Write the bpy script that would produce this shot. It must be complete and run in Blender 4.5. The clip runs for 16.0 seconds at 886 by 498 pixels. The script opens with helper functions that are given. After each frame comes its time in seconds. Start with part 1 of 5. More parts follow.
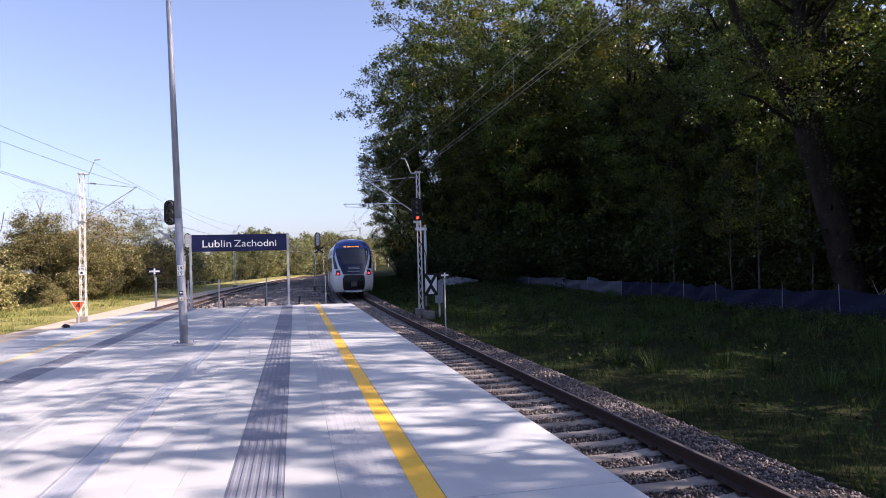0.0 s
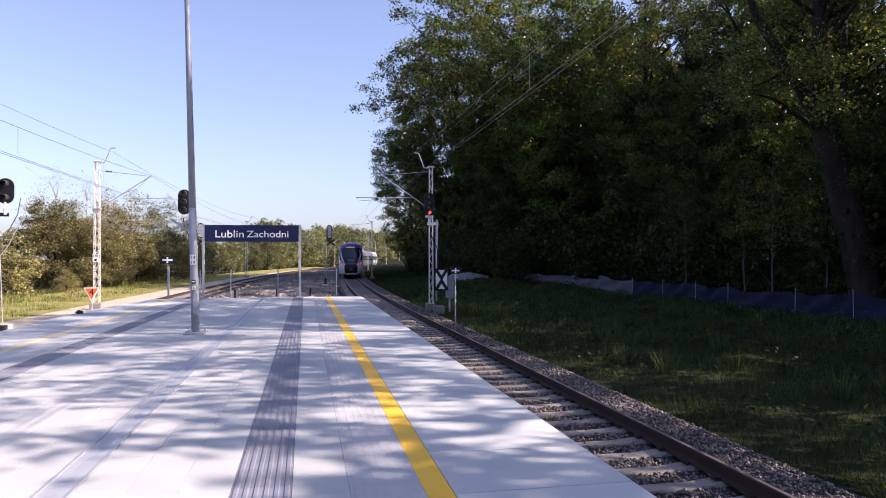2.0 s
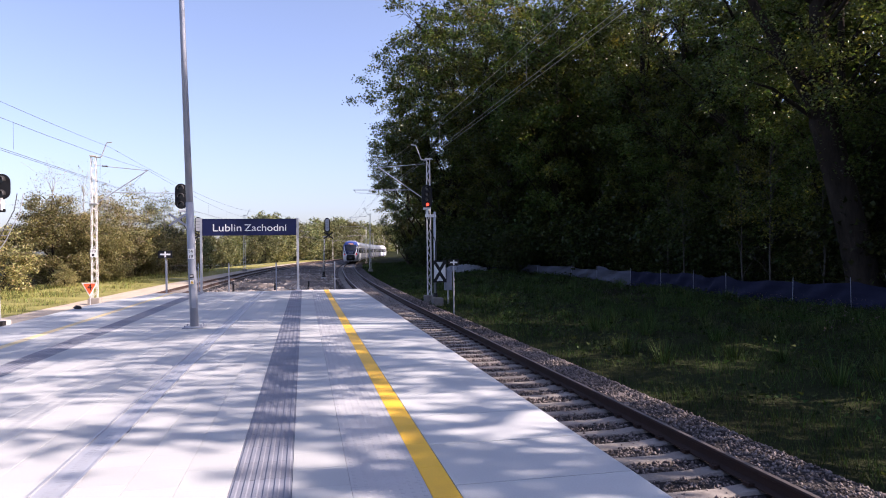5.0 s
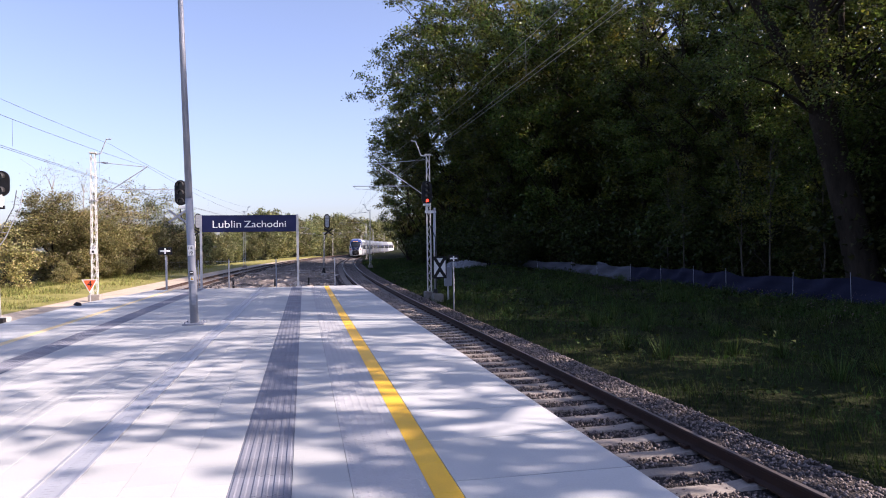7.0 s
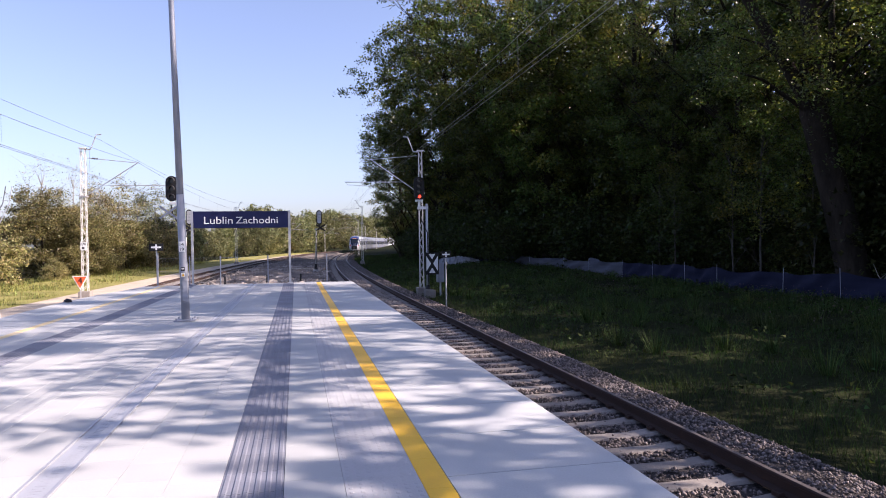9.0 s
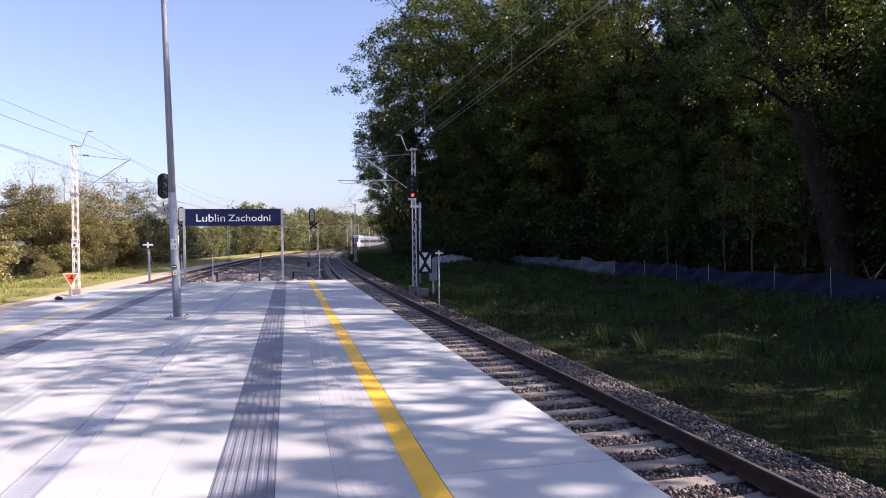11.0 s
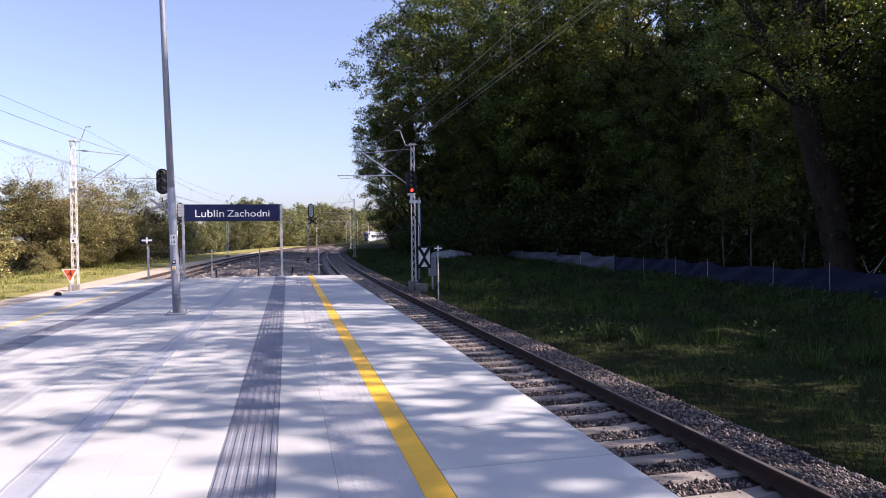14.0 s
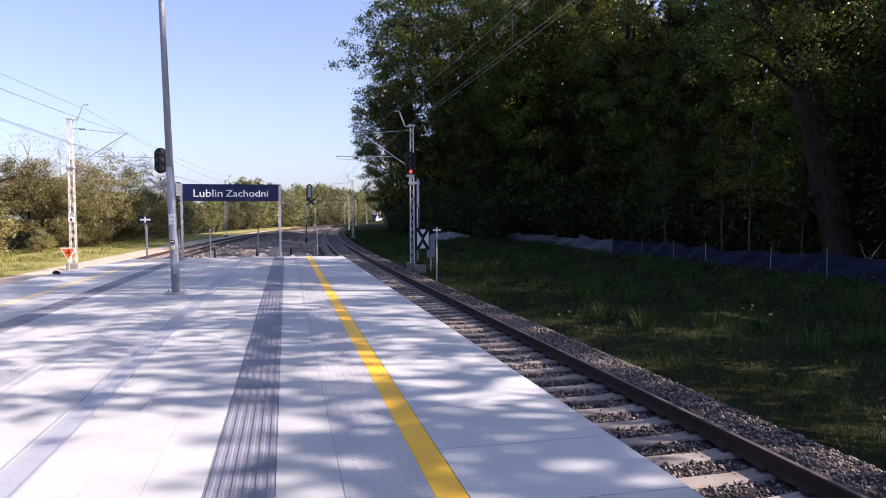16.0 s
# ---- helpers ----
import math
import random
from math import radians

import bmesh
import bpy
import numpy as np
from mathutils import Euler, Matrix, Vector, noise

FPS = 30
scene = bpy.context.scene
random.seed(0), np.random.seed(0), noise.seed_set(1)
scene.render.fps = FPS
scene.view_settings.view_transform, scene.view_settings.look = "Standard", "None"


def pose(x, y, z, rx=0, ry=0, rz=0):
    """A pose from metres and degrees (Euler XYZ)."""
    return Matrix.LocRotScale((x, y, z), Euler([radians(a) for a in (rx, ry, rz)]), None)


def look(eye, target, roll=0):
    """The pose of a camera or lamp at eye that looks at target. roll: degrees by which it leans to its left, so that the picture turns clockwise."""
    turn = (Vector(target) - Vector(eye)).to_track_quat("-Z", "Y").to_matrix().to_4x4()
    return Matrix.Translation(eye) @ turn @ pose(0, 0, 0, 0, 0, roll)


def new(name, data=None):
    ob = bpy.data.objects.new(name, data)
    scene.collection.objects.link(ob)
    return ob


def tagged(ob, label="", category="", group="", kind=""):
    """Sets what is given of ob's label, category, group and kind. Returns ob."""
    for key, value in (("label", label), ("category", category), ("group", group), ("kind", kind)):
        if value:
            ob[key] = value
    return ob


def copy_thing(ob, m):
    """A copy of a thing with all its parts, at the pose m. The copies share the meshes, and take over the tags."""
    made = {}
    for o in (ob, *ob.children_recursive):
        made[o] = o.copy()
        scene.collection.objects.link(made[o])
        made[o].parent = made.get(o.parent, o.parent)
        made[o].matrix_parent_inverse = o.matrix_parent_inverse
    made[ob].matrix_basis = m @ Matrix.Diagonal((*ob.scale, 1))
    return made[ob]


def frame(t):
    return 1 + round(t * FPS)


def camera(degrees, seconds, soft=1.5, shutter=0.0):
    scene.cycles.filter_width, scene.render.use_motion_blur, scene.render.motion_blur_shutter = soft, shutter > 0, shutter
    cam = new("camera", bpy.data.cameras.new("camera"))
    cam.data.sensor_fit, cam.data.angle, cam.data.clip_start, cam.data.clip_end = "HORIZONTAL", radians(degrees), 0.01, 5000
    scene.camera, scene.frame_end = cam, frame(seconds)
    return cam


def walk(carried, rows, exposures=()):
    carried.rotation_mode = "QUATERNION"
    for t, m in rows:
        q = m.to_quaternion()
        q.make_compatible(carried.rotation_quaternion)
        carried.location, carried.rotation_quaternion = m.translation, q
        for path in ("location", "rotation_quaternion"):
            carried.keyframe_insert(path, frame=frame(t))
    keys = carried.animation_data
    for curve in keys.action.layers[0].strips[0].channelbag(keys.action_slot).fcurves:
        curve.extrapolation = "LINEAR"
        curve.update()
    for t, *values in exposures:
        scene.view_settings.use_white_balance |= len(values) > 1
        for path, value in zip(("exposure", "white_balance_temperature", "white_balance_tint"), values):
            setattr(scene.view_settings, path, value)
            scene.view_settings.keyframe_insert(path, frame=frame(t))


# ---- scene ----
# camera: stands at one spot on the platform, held by hand and turning a little: seconds, turn, tilt, roll, sway
EYE_H = 1.55
TURNS = [
    (0.0, -12.282, 91.145, 1.474, 0.004, -0.012),
    (0.5, -12.103, 91.252, 1.532, 0.001, -0.014),
    (1.0, -11.903, 90.876, 0.669, -0.007, -0.014),
    (1.5, -11.357, 90.812, 0.163, -0.009, -0.017),
    (2.0, -11.372, 90.754, 0.157, -0.008, -0.005),
    (2.5, -11.516, 90.632, 0.108, -0.004, -0.005),
    (3.0, -11.200, 90.362, -0.024, -0.009, 0.004),
    (3.5, -10.895, 90.189, 0.211, -0.007, -0.009),
    (4.0, -11.191, 90.130, 0.442, -0.006, -0.005),
    (6.5, -11.635, 89.935, 0.712, -0.007, 0.002),
    (7.0, -11.531, 89.742, 0.789, -0.001, 0.006),
    (7.5, -11.765, 89.627, 0.748, -0.003, -0.003),
    (8.0, -12.103, 89.546, 0.827, -0.000, 0.000),
    (8.5, -12.041, 89.541, 0.854, -0.000, 0.010),
    (9.0, -12.175, 89.401, 0.823, -0.000, 0.003),
    (11.5, -12.782, 89.274, 0.599, 0.005, -0.003),
    (12.0, -12.391, 89.485, 0.740, -0.002, 0.004),
    (12.5, -12.566, 89.436, 0.714, -0.007, 0.004),
    (13.0, -12.566, 89.372, 0.702, -0.000, 0.005),
    (13.5, -12.854, 89.107, 0.791, 0.003, -0.002),
    (14.0, -12.835, 88.872, 0.675, -0.003, 0.006),
    (14.5, -13.096, 88.564, 0.583, -0.009, 0.002),
    (15.0, -12.949, 87.955, 0.713, -0.008, 0.001),
    (15.5, -13.017, 87.473, 0.566, -0.010, -0.001),
    (16.0, -12.972, 87.342, 0.199, -0.021, 0.003),
]
EXPO = (1.39, 5650, 29)
cam = camera(66.0, 16.0, soft=1.0)
walk(cam, [(t, pose(x, y, EYE_H, rx, ry, rz)) for t, rz, rx, ry, x, y in TURNS], exposures=((0.0, *EXPO), (16.0, *EXPO)))

# ---- world, sun ----
SUN_EL, SUN_AZ = 33.5, -18.0   # degrees; azimuth counted from +x towards +y
world = bpy.data.worlds.new("world")
scene.world = world
world.use_nodes = True
wn = world.node_tree
wn.nodes.clear()
sky = wn.nodes.new("ShaderNodeTexSky")
sky.sky_type = 'NISHITA'
sky.sun_disc = False
sky.sun_elevation = radians(SUN_EL)
sky.sun_rotation = radians(90.0 - SUN_AZ)
sky.altitude = 200
sky.air_density, sky.dust_density, sky.ozone_density = 1.0, 1.9, 0.5
wbg = wn.nodes.new("ShaderNodeBackground")
wbg.inputs["Strength"].default_value = 0.08
wout = wn.nodes.new("ShaderNodeOutputWorld")
haze = wn.nodes.new("ShaderNodeHueSaturation")
haze.inputs["Saturation"].default_value = 0.82
wn.links.new(sky.outputs[0], haze.inputs["Color"])
wn.links.new(haze.outputs[0], wbg.inputs[0])
wn.links.new(wbg.outputs[0], wout.inputs[0])
sun_data = bpy.data.lights.new("sun", 'SUN')
sun_data.energy = 5.0
sun_data.angle = radians(0.27)
sun_data.color = (1.0, 0.83, 0.585)
sun = new("sun", sun_data)
_e, _a = radians(SUN_EL), radians(SUN_AZ)
SUN_DIR = Vector((math.cos(_e) * math.cos(_a), math.cos(_e) * math.sin(_a), math.sin(_e)))
sun.matrix_world = look(SUN_DIR * 100, (0, 0, 0))

# ---- materials ----
def material(name, color, rough=0.7, metal=0.0, dark=None, scale=6.0, fine=60.0, amount=0.5, bump=0.2, bump_dist=0.01,
             island=0.0, objrand=0.0, spec=0.5, stretch=(1, 1, 1), hue=0.0):
    """A surface with large stains, fine grain, relief and, where asked, a shade of its own for each island or object."""
    m = bpy.data.materials.new(name)
    m.use_nodes = True
    nt = m.node_tree
    bsdf = nt.nodes["Principled BSDF"]
    N, L = nt.nodes.new, nt.links.new
    geo = N("ShaderNodeNewGeometry")
    mapping = N("ShaderNodeMapping")
    mapping.inputs["Scale"].default_value = stretch
    L(geo.outputs["Position"], mapping.inputs["Vector"])
    big, small = N("ShaderNodeTexNoise"), N("ShaderNodeTexNoise")
    big.inputs["Scale"].default_value = scale
    big.inputs["Detail"].default_value = 5
    small.inputs["Scale"].default_value = fine
    small.inputs["Detail"].default_value = 3
    for n in (big, small):
        L(mapping.outputs[0], n.inputs["Vector"])
    mixf = N("ShaderNodeMath")
    mixf.operation = 'MULTIPLY_ADD'
    L(big.outputs["Fac"], mixf.inputs[0])
    mixf.inputs[1].default_value = 0.6
    m2 = N("ShaderNodeMath")
    m2.operation = 'MULTIPLY'
    L(small.outputs["Fac"], m2.inputs[0])
    m2.inputs[1].default_value = 0.4
    L(m2.outputs[0], mixf.inputs[2])
    ramp = N("ShaderNodeMapRange")
    ramp.inputs["From Min"].default_value, ramp.inputs["From Max"].default_value = 0.33, 0.67
    ramp.inputs["To Min"].default_value, ramp.inputs["To Max"].default_value = 1.0 - amount, 1.0
    L(mixf.outputs[0], ramp.inputs["Value"])
    mix = N("ShaderNodeMix")
    mix.data_type = 'RGBA'
    d = dark or tuple(c * 0.55 for c in color)
    mix.inputs["A"].default_value = (*d, 1)
    mix.inputs["B"].default_value = (*color, 1)
    L(ramp.outputs[0], mix.inputs["Factor"])
    out = mix.outputs["Result"]
    if island or objrand:
        hsv = N("ShaderNodeHueSaturation")
        src = geo.outputs["Random Per Island"]
        amt = island
        if objrand:
            oi = N("ShaderNodeObjectInfo")
            src, amt = oi.outputs["Random"], objrand
        mr = N("ShaderNodeMapRange")
        mr.inputs["To Min"].default_value, mr.inputs["To Max"].default_value = 1 - amt, 1 + amt
        L(src, mr.inputs["Value"])
        L(mr.outputs[0], hsv.inputs["Value"])
        if hue:
            wn_ = N("ShaderNodeTexWhiteNoise")
            wn_.noise_dimensions = '1D'
            L(src, wn_.inputs["W"])
            mh = N("ShaderNodeMapRange")
            mh.inputs["To Min"].default_value, mh.inputs["To Max"].default_value = 0.5 - hue, 0.5 + hue
            L(wn_.outputs["Value"], mh.inputs["Value"])
            L(mh.outputs[0], hsv.inputs["Hue"])
        L(out, hsv.inputs["Color"])
        out = hsv.outputs["Color"]
    L(out, bsdf.inputs["Base Color"])
    bsdf.inputs["Roughness"].default_value = rough
    bsdf.inputs["Metallic"].default_value = metal
    bsdf.inputs["Specular IOR Level"].default_value = spec
    if bump:
        b = N("ShaderNodeBump")
        b.inputs["Strength"].default_value = bump
        b.inputs["Distance"].default_value = bump_dist
        L(small.outputs["Fac"], b.inputs["Height"])
        L(b.outputs[0], bsdf.inputs["Normal"])
    return m


def leaf_material(name, color, dark, yellow=None, through_amount=0.4, rough=0.45, spec=0.35):
    """Leaves: each has its own shade; part of the light passes through them."""
    m = material(name, color, rough=rough, dark=dark, scale=0.35, fine=2.5, amount=0.9, bump=0, island=0.72, hue=0.04, spec=spec)
    nt = m.node_tree
    N, L = nt.nodes.new, nt.links.new
    bsdf, out = nt.nodes["Principled BSDF"], nt.nodes["Material Output"]
    src = bsdf.inputs["Base Color"].links[0].from_socket
    if yellow:
        geo = N("ShaderNodeNewGeometry")
        wn_ = N("ShaderNodeTexNoise")
        wn_.inputs["Scale"].default_value = 0.22
        L(geo.outputs["Position"], wn_.inputs["Vector"])
        mr = N("ShaderNodeMapRange")
        mr.inputs["From Min"].default_value, mr.inputs["From Max"].default_value = 0.55, 0.8
        L(wn_.outputs["Fac"], mr.inputs["Value"])
        mul = N("ShaderNodeMath")
        mul.operation = 'MULTIPLY'
        L(mr.outputs[0], mul.inputs[0])
        L(geo.outputs["Random Per Island"], mul.inputs[1])
        mx = N("ShaderNodeMix")
        mx.data_type = 'RGBA'
        mx.inputs["B"].default_value = (*yellow, 1)
        L(src, mx.inputs["A"])
        L(mul.outputs[0], mx.inputs["Factor"])
        src = mx.outputs["Result"]
        L(src, bsdf.inputs["Base Color"])
    oi, tint = N("ShaderNodeObjectInfo"), N("ShaderNodeHueSaturation")
    for sock, lo, hi in (("Value", 0.72, 1.28), ("Hue", 0.485, 0.515)):
        mt = N("ShaderNodeMapRange")
        mt.inputs["To Min"].default_value, mt.inputs["To Max"].default_value = lo, hi
        L(oi.outputs["Random"], mt.inputs["Value"])
        L(mt.outputs[0], tint.inputs[sock])
    L(src, tint.inputs["Color"])
    src = tint.outputs["Color"]
    L(src, bsdf.inputs["Base Color"])
    tr = N("ShaderNodeBsdfTranslucent")
    bright = N("ShaderNodeHueSaturation")
    bright.inputs["Value"].default_value = 1.5
    bright.inputs["Saturation"].default_value = 1.1
    L(src, bright.inputs["Color"])
    L(bright.outputs[0], tr.inputs["Color"])
    ms = N("ShaderNodeMixShader")
    ms.inputs[0].default_value = through_amount
    L(bsdf.outputs[0], ms.inputs[1])
    L(tr.outputs[0], ms.inputs[2])
    L(ms.outputs[0], out.inputs["Surface"])
    return m


def glow(name, color, strength):
    m = bpy.data.materials.new(name)
    m.use_nodes = True
    b = m.node_tree.nodes["Principled BSDF"]
    b.inputs["Base Color"].default_value = (*color, 1)
    b.inputs["Emission Color"].default_value = (*color, 1)
    b.inputs["Emission Strength"].default_value = strength
    return m


PAVER = material("paver", (0.43, 0.44, 0.435), 0.85, dark=(0.337, 0.347, 0.35), scale=0.8, fine=90, amount=0.8, bump=0.15, bump_dist=0.004, objrand=0.03, spec=0.2)
PAVER_REST = material("paver_rest", (0.43, 0.44, 0.435), 0.85, dark=(0.337, 0.347, 0.35), scale=0.8, fine=90, amount=0.8, bump=0.15, bump_dist=0.004, island=0.03, spec=0.2)
SLAB = material("edge_slab", (0.445, 0.46, 0.46), 0.8, dark=(0.35, 0.365, 0.37), scale=1.2, fine=70, amount=0.8, bump=0.12, bump_dist=0.004, objrand=0.04, spec=0.25)
TACTILE = material("dark_tactile", (0.205, 0.215, 0.255), 0.75, dark=(0.135, 0.142, 0.172), scale=2, fine=70, amount=0.8, bump=0.15, bump_dist=0.004, objrand=0.08, spec=0.25)
WARNING = material("warning_tile", (0.40, 0.405, 0.415), 0.85, dark=(0.32, 0.325, 0.335), scale=2, fine=80, amount=0.8, bump=0.1, bump_dist=0.004, objrand=0.05, spec=0.2)
YELLOW_WORN = material("worn_yellow_paint", (0.66, 0.50, 0.17), 0.7, dark=(0.52, 0.46, 0.33), scale=1.2, fine=40, amount=1.0, bump=0.1, bump_dist=0.003)
YELLOW = material("yellow_paint", (0.80, 0.47, 0.015), 0.55, dark=(0.66, 0.37, 0.015), scale=3, fine=60, amount=0.7, bump=0.1, bump_dist=0.003, objrand=0.04)
DRAIN = material("drain_concrete", (0.335, 0.35, 0.385), 0.5, dark=(0.27, 0.285, 0.315), scale=3, fine=60, amount=0.7, bump=0.1, bump_dist=0.004)
JOINT = material("joint_sand", (0.2, 0.195, 0.19), 0.95, scale=4, fine=120, bump=0.2)
SLEEPER = material("sleeper_concrete", (0.30, 0.275, 0.25), 0.92, dark=(0.17, 0.15, 0.135), scale=3.5, fine=50, amount=0.9, bump=0.4, bump_dist=0.006, objrand=0.12, spec=0.15)
CONCRETE = material("concrete", (0.42, 0.41, 0.39), 0.9, dark=(0.27, 0.265, 0.25), scale=2.5, fine=60, amount=0.8, bump=0.3, bump_dist=0.006, objrand=0.08)
BALLAST_BED = material("ballast_bed", (0.075, 0.068, 0.067), 0.95, dark=(0.03, 0.027, 0.027), scale=4, fine=32, amount=1.0, bump=1.0, bump_dist=0.05, spec=0.05)
STONE = material("ballast_stone", (0.205, 0.176, 0.166), 0.9, dark=(0.115, 0.099, 0.095), scale=2.0, fine=40, amount=0.8, bump=0.2, island=0.5, spec=0.12)
RAIL_SIDE = material("rusty_rail", (0.042, 0.02, 0.014), 0.85, metal=0.0, dark=(0.022, 0.011, 0.008), scale=6, fine=60, amount=0.8, bump=0.25, bump_dist=0.002)
RAIL_TOP = material("polished_rail", (0.30, 0.26, 0.245), 0.42, metal=0.8, dark=(0.17, 0.13, 0.115), scale=3, fine=60, amount=0.6, bump=0.05, bump_dist=0.001)
GALV = material("galvanised_steel", (0.46, 0.47, 0.49), 0.5, metal=0.45, dark=(0.34, 0.35, 0.37), scale=5, fine=50, amount=0.7, bump=0.05, bump_dist=0.002)
POLE_MAT = material("galvanised_pole", (0.29, 0.31, 0.365), 0.62, metal=0.2, dark=(0.21, 0.225, 0.265), scale=4, fine=40, amount=0.7, bump=0.05, bump_dist=0.002)
MAST_WHITE = material("pale_steel", (0.66, 0.65, 0.62), 0.6, metal=0.1, dark=(0.5, 0.49, 0.46), scale=3, fine=40, amount=0.7, bump=0.05, bump_dist=0.002)
WIRE = material("wire", (0.10, 0.10, 0.105), 0.6, metal=0.4, scale=3, fine=20, bump=0)
WIRE_PALE = material("pale_wire", (0.22, 0.215, 0.20), 0.6, metal=0.3, scale=3, fine=20, bump=0)
BLACK = material("black_paint", (0.014, 0.014, 0.016), 0.5, scale=5, fine=50, bump=0.05, bump_dist=0.002, spec=0.25)
WHITE = material("white_paint", (0.80, 0.80, 0.79), 0.5, dark=(0.66, 0.66, 0.65), scale=4, fine=40, amount=0.6, bump=0.03, bump_dist=0.002)
NAVY = material("navy_sheet", (0.012, 0.016, 0.070), 0.38, dark=(0.010, 0.013, 0.055), scale=2, fine=40, amount=0.6, bump=0.0, spec=0.25)
ORANGE = material("orange_sheet", (0.85, 0.13, 0.03), 0.5, dark=(0.70, 0.10, 0.03), scale=4, fine=40, amount=0.6, bump=0.0)
# stretched noise paints streaks of sun and tree shade into the soil colour
SOIL = material("sun_streaked_soil", (0.245, 0.212, 0.188), 0.95, dark=(0.07, 0.06, 0.055), scale=0.7, fine=5, amount=1.0, bump=1.0, bump_dist=0.08, stretch=(0.3, 1, 1), spec=0.05)
CLOD = material("earth_clod", (0.33, 0.29, 0.255), 0.95, dark=(0.14, 0.12, 0.105), scale=1.5, fine=20, amount=1.0, bump=0.4, island=0.4, spec=0.05)
# earth of the ridges, lightened in colour to read as sunlit streaks
RIDGE = material("sunlit_earth", (0.46, 0.41, 0.36), 0.95, dark=(0.26, 0.225, 0.195), scale=1.6, fine=16, amount=0.9, bump=0.7, bump_dist=0.04, spec=0.05)
SAND = material("sandy_path", (0.50, 0.43, 0.34), 0.95, dark=(0.36, 0.30, 0.23), scale=0.8, fine=18, amount=0.9, bump=0.5, bump_dist=0.03, spec=0.1)
# ground colour lowered so that the forest's shade is partly painted in
GROUND = material("shaded_grassy_ground", (0.028, 0.035, 0.014), 0.95, dark=(0.016, 0.017, 0.010), scale=0.35, fine=9, amount=1.0, bump=1.0, bump_dist=0.08, spec=0.03)
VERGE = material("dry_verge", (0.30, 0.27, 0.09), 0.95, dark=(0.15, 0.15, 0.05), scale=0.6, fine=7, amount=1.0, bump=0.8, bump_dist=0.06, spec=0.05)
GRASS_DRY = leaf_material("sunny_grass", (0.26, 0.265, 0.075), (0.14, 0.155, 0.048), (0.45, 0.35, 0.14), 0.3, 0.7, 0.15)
# green grass of the bank, its colour darkened to deepen the forest's shade
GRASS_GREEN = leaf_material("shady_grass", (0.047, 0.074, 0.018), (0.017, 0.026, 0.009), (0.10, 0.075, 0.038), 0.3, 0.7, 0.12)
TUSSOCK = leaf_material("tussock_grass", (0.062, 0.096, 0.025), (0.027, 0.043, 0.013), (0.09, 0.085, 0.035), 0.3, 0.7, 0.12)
SEED_HEAD = material("dry_seed_head", (0.17, 0.125, 0.11), 0.9, dark=(0.09, 0.065, 0.06), scale=3, fine=20, amount=0.9, bump=0, spec=0.1)
BARK = material("bark", (0.042, 0.034, 0.027), 0.95, dark=(0.015, 0.012, 0.01), scale=3, fine=14, amount=1.0, bump=1.0, bump_dist=0.04, stretch=(1, 1, 0.25), spec=0.1)
PALE_BARK = material("pale_bark", (0.34, 0.32, 0.28), 0.9, dark=(0.16, 0.15, 0.13), scale=3, fine=14, amount=1.0, bump=0.6, bump_dist=0.02)
SAPLING_BARK = material("sapling_bark", (0.085, 0.075, 0.064), 0.9, dark=(0.04, 0.034, 0.028), scale=3, fine=14, amount=1.0, bump=0.6, bump_dist=0.02)
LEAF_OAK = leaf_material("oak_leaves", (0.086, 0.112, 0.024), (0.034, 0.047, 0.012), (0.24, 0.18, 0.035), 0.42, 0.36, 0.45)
# leaves of inner trees and undergrowth: the wood's inner shade painted into the colour
LEAF_SHADED = leaf_material("shaded_leaves", (0.045, 0.060, 0.015), (0.02, 0.028, 0.009), (0.12, 0.09, 0.03), 0.35, 0.45, 0.25)
LEAF_BUSH = leaf_material("bush_leaves", (0.185, 0.158, 0.062), (0.064, 0.06, 0.025), (0.28, 0.2, 0.085), 0.3)
LEAF_FAR = leaf_material("far_leaves", (0.19, 0.195, 0.08), (0.075, 0.085, 0.035), (0.32, 0.26, 0.10), 0.35)
LEAF_PALE = leaf_material("pale_leaves", (0.28, 0.245, 0.10), (0.125, 0.12, 0.05), (0.37, 0.27, 0.11), 0.35)
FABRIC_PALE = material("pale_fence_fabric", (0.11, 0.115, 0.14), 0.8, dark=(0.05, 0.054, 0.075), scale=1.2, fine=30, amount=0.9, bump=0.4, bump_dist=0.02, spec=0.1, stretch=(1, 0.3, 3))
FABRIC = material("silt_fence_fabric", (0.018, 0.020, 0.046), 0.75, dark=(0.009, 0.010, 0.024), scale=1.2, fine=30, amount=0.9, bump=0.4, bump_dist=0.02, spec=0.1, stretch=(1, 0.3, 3))


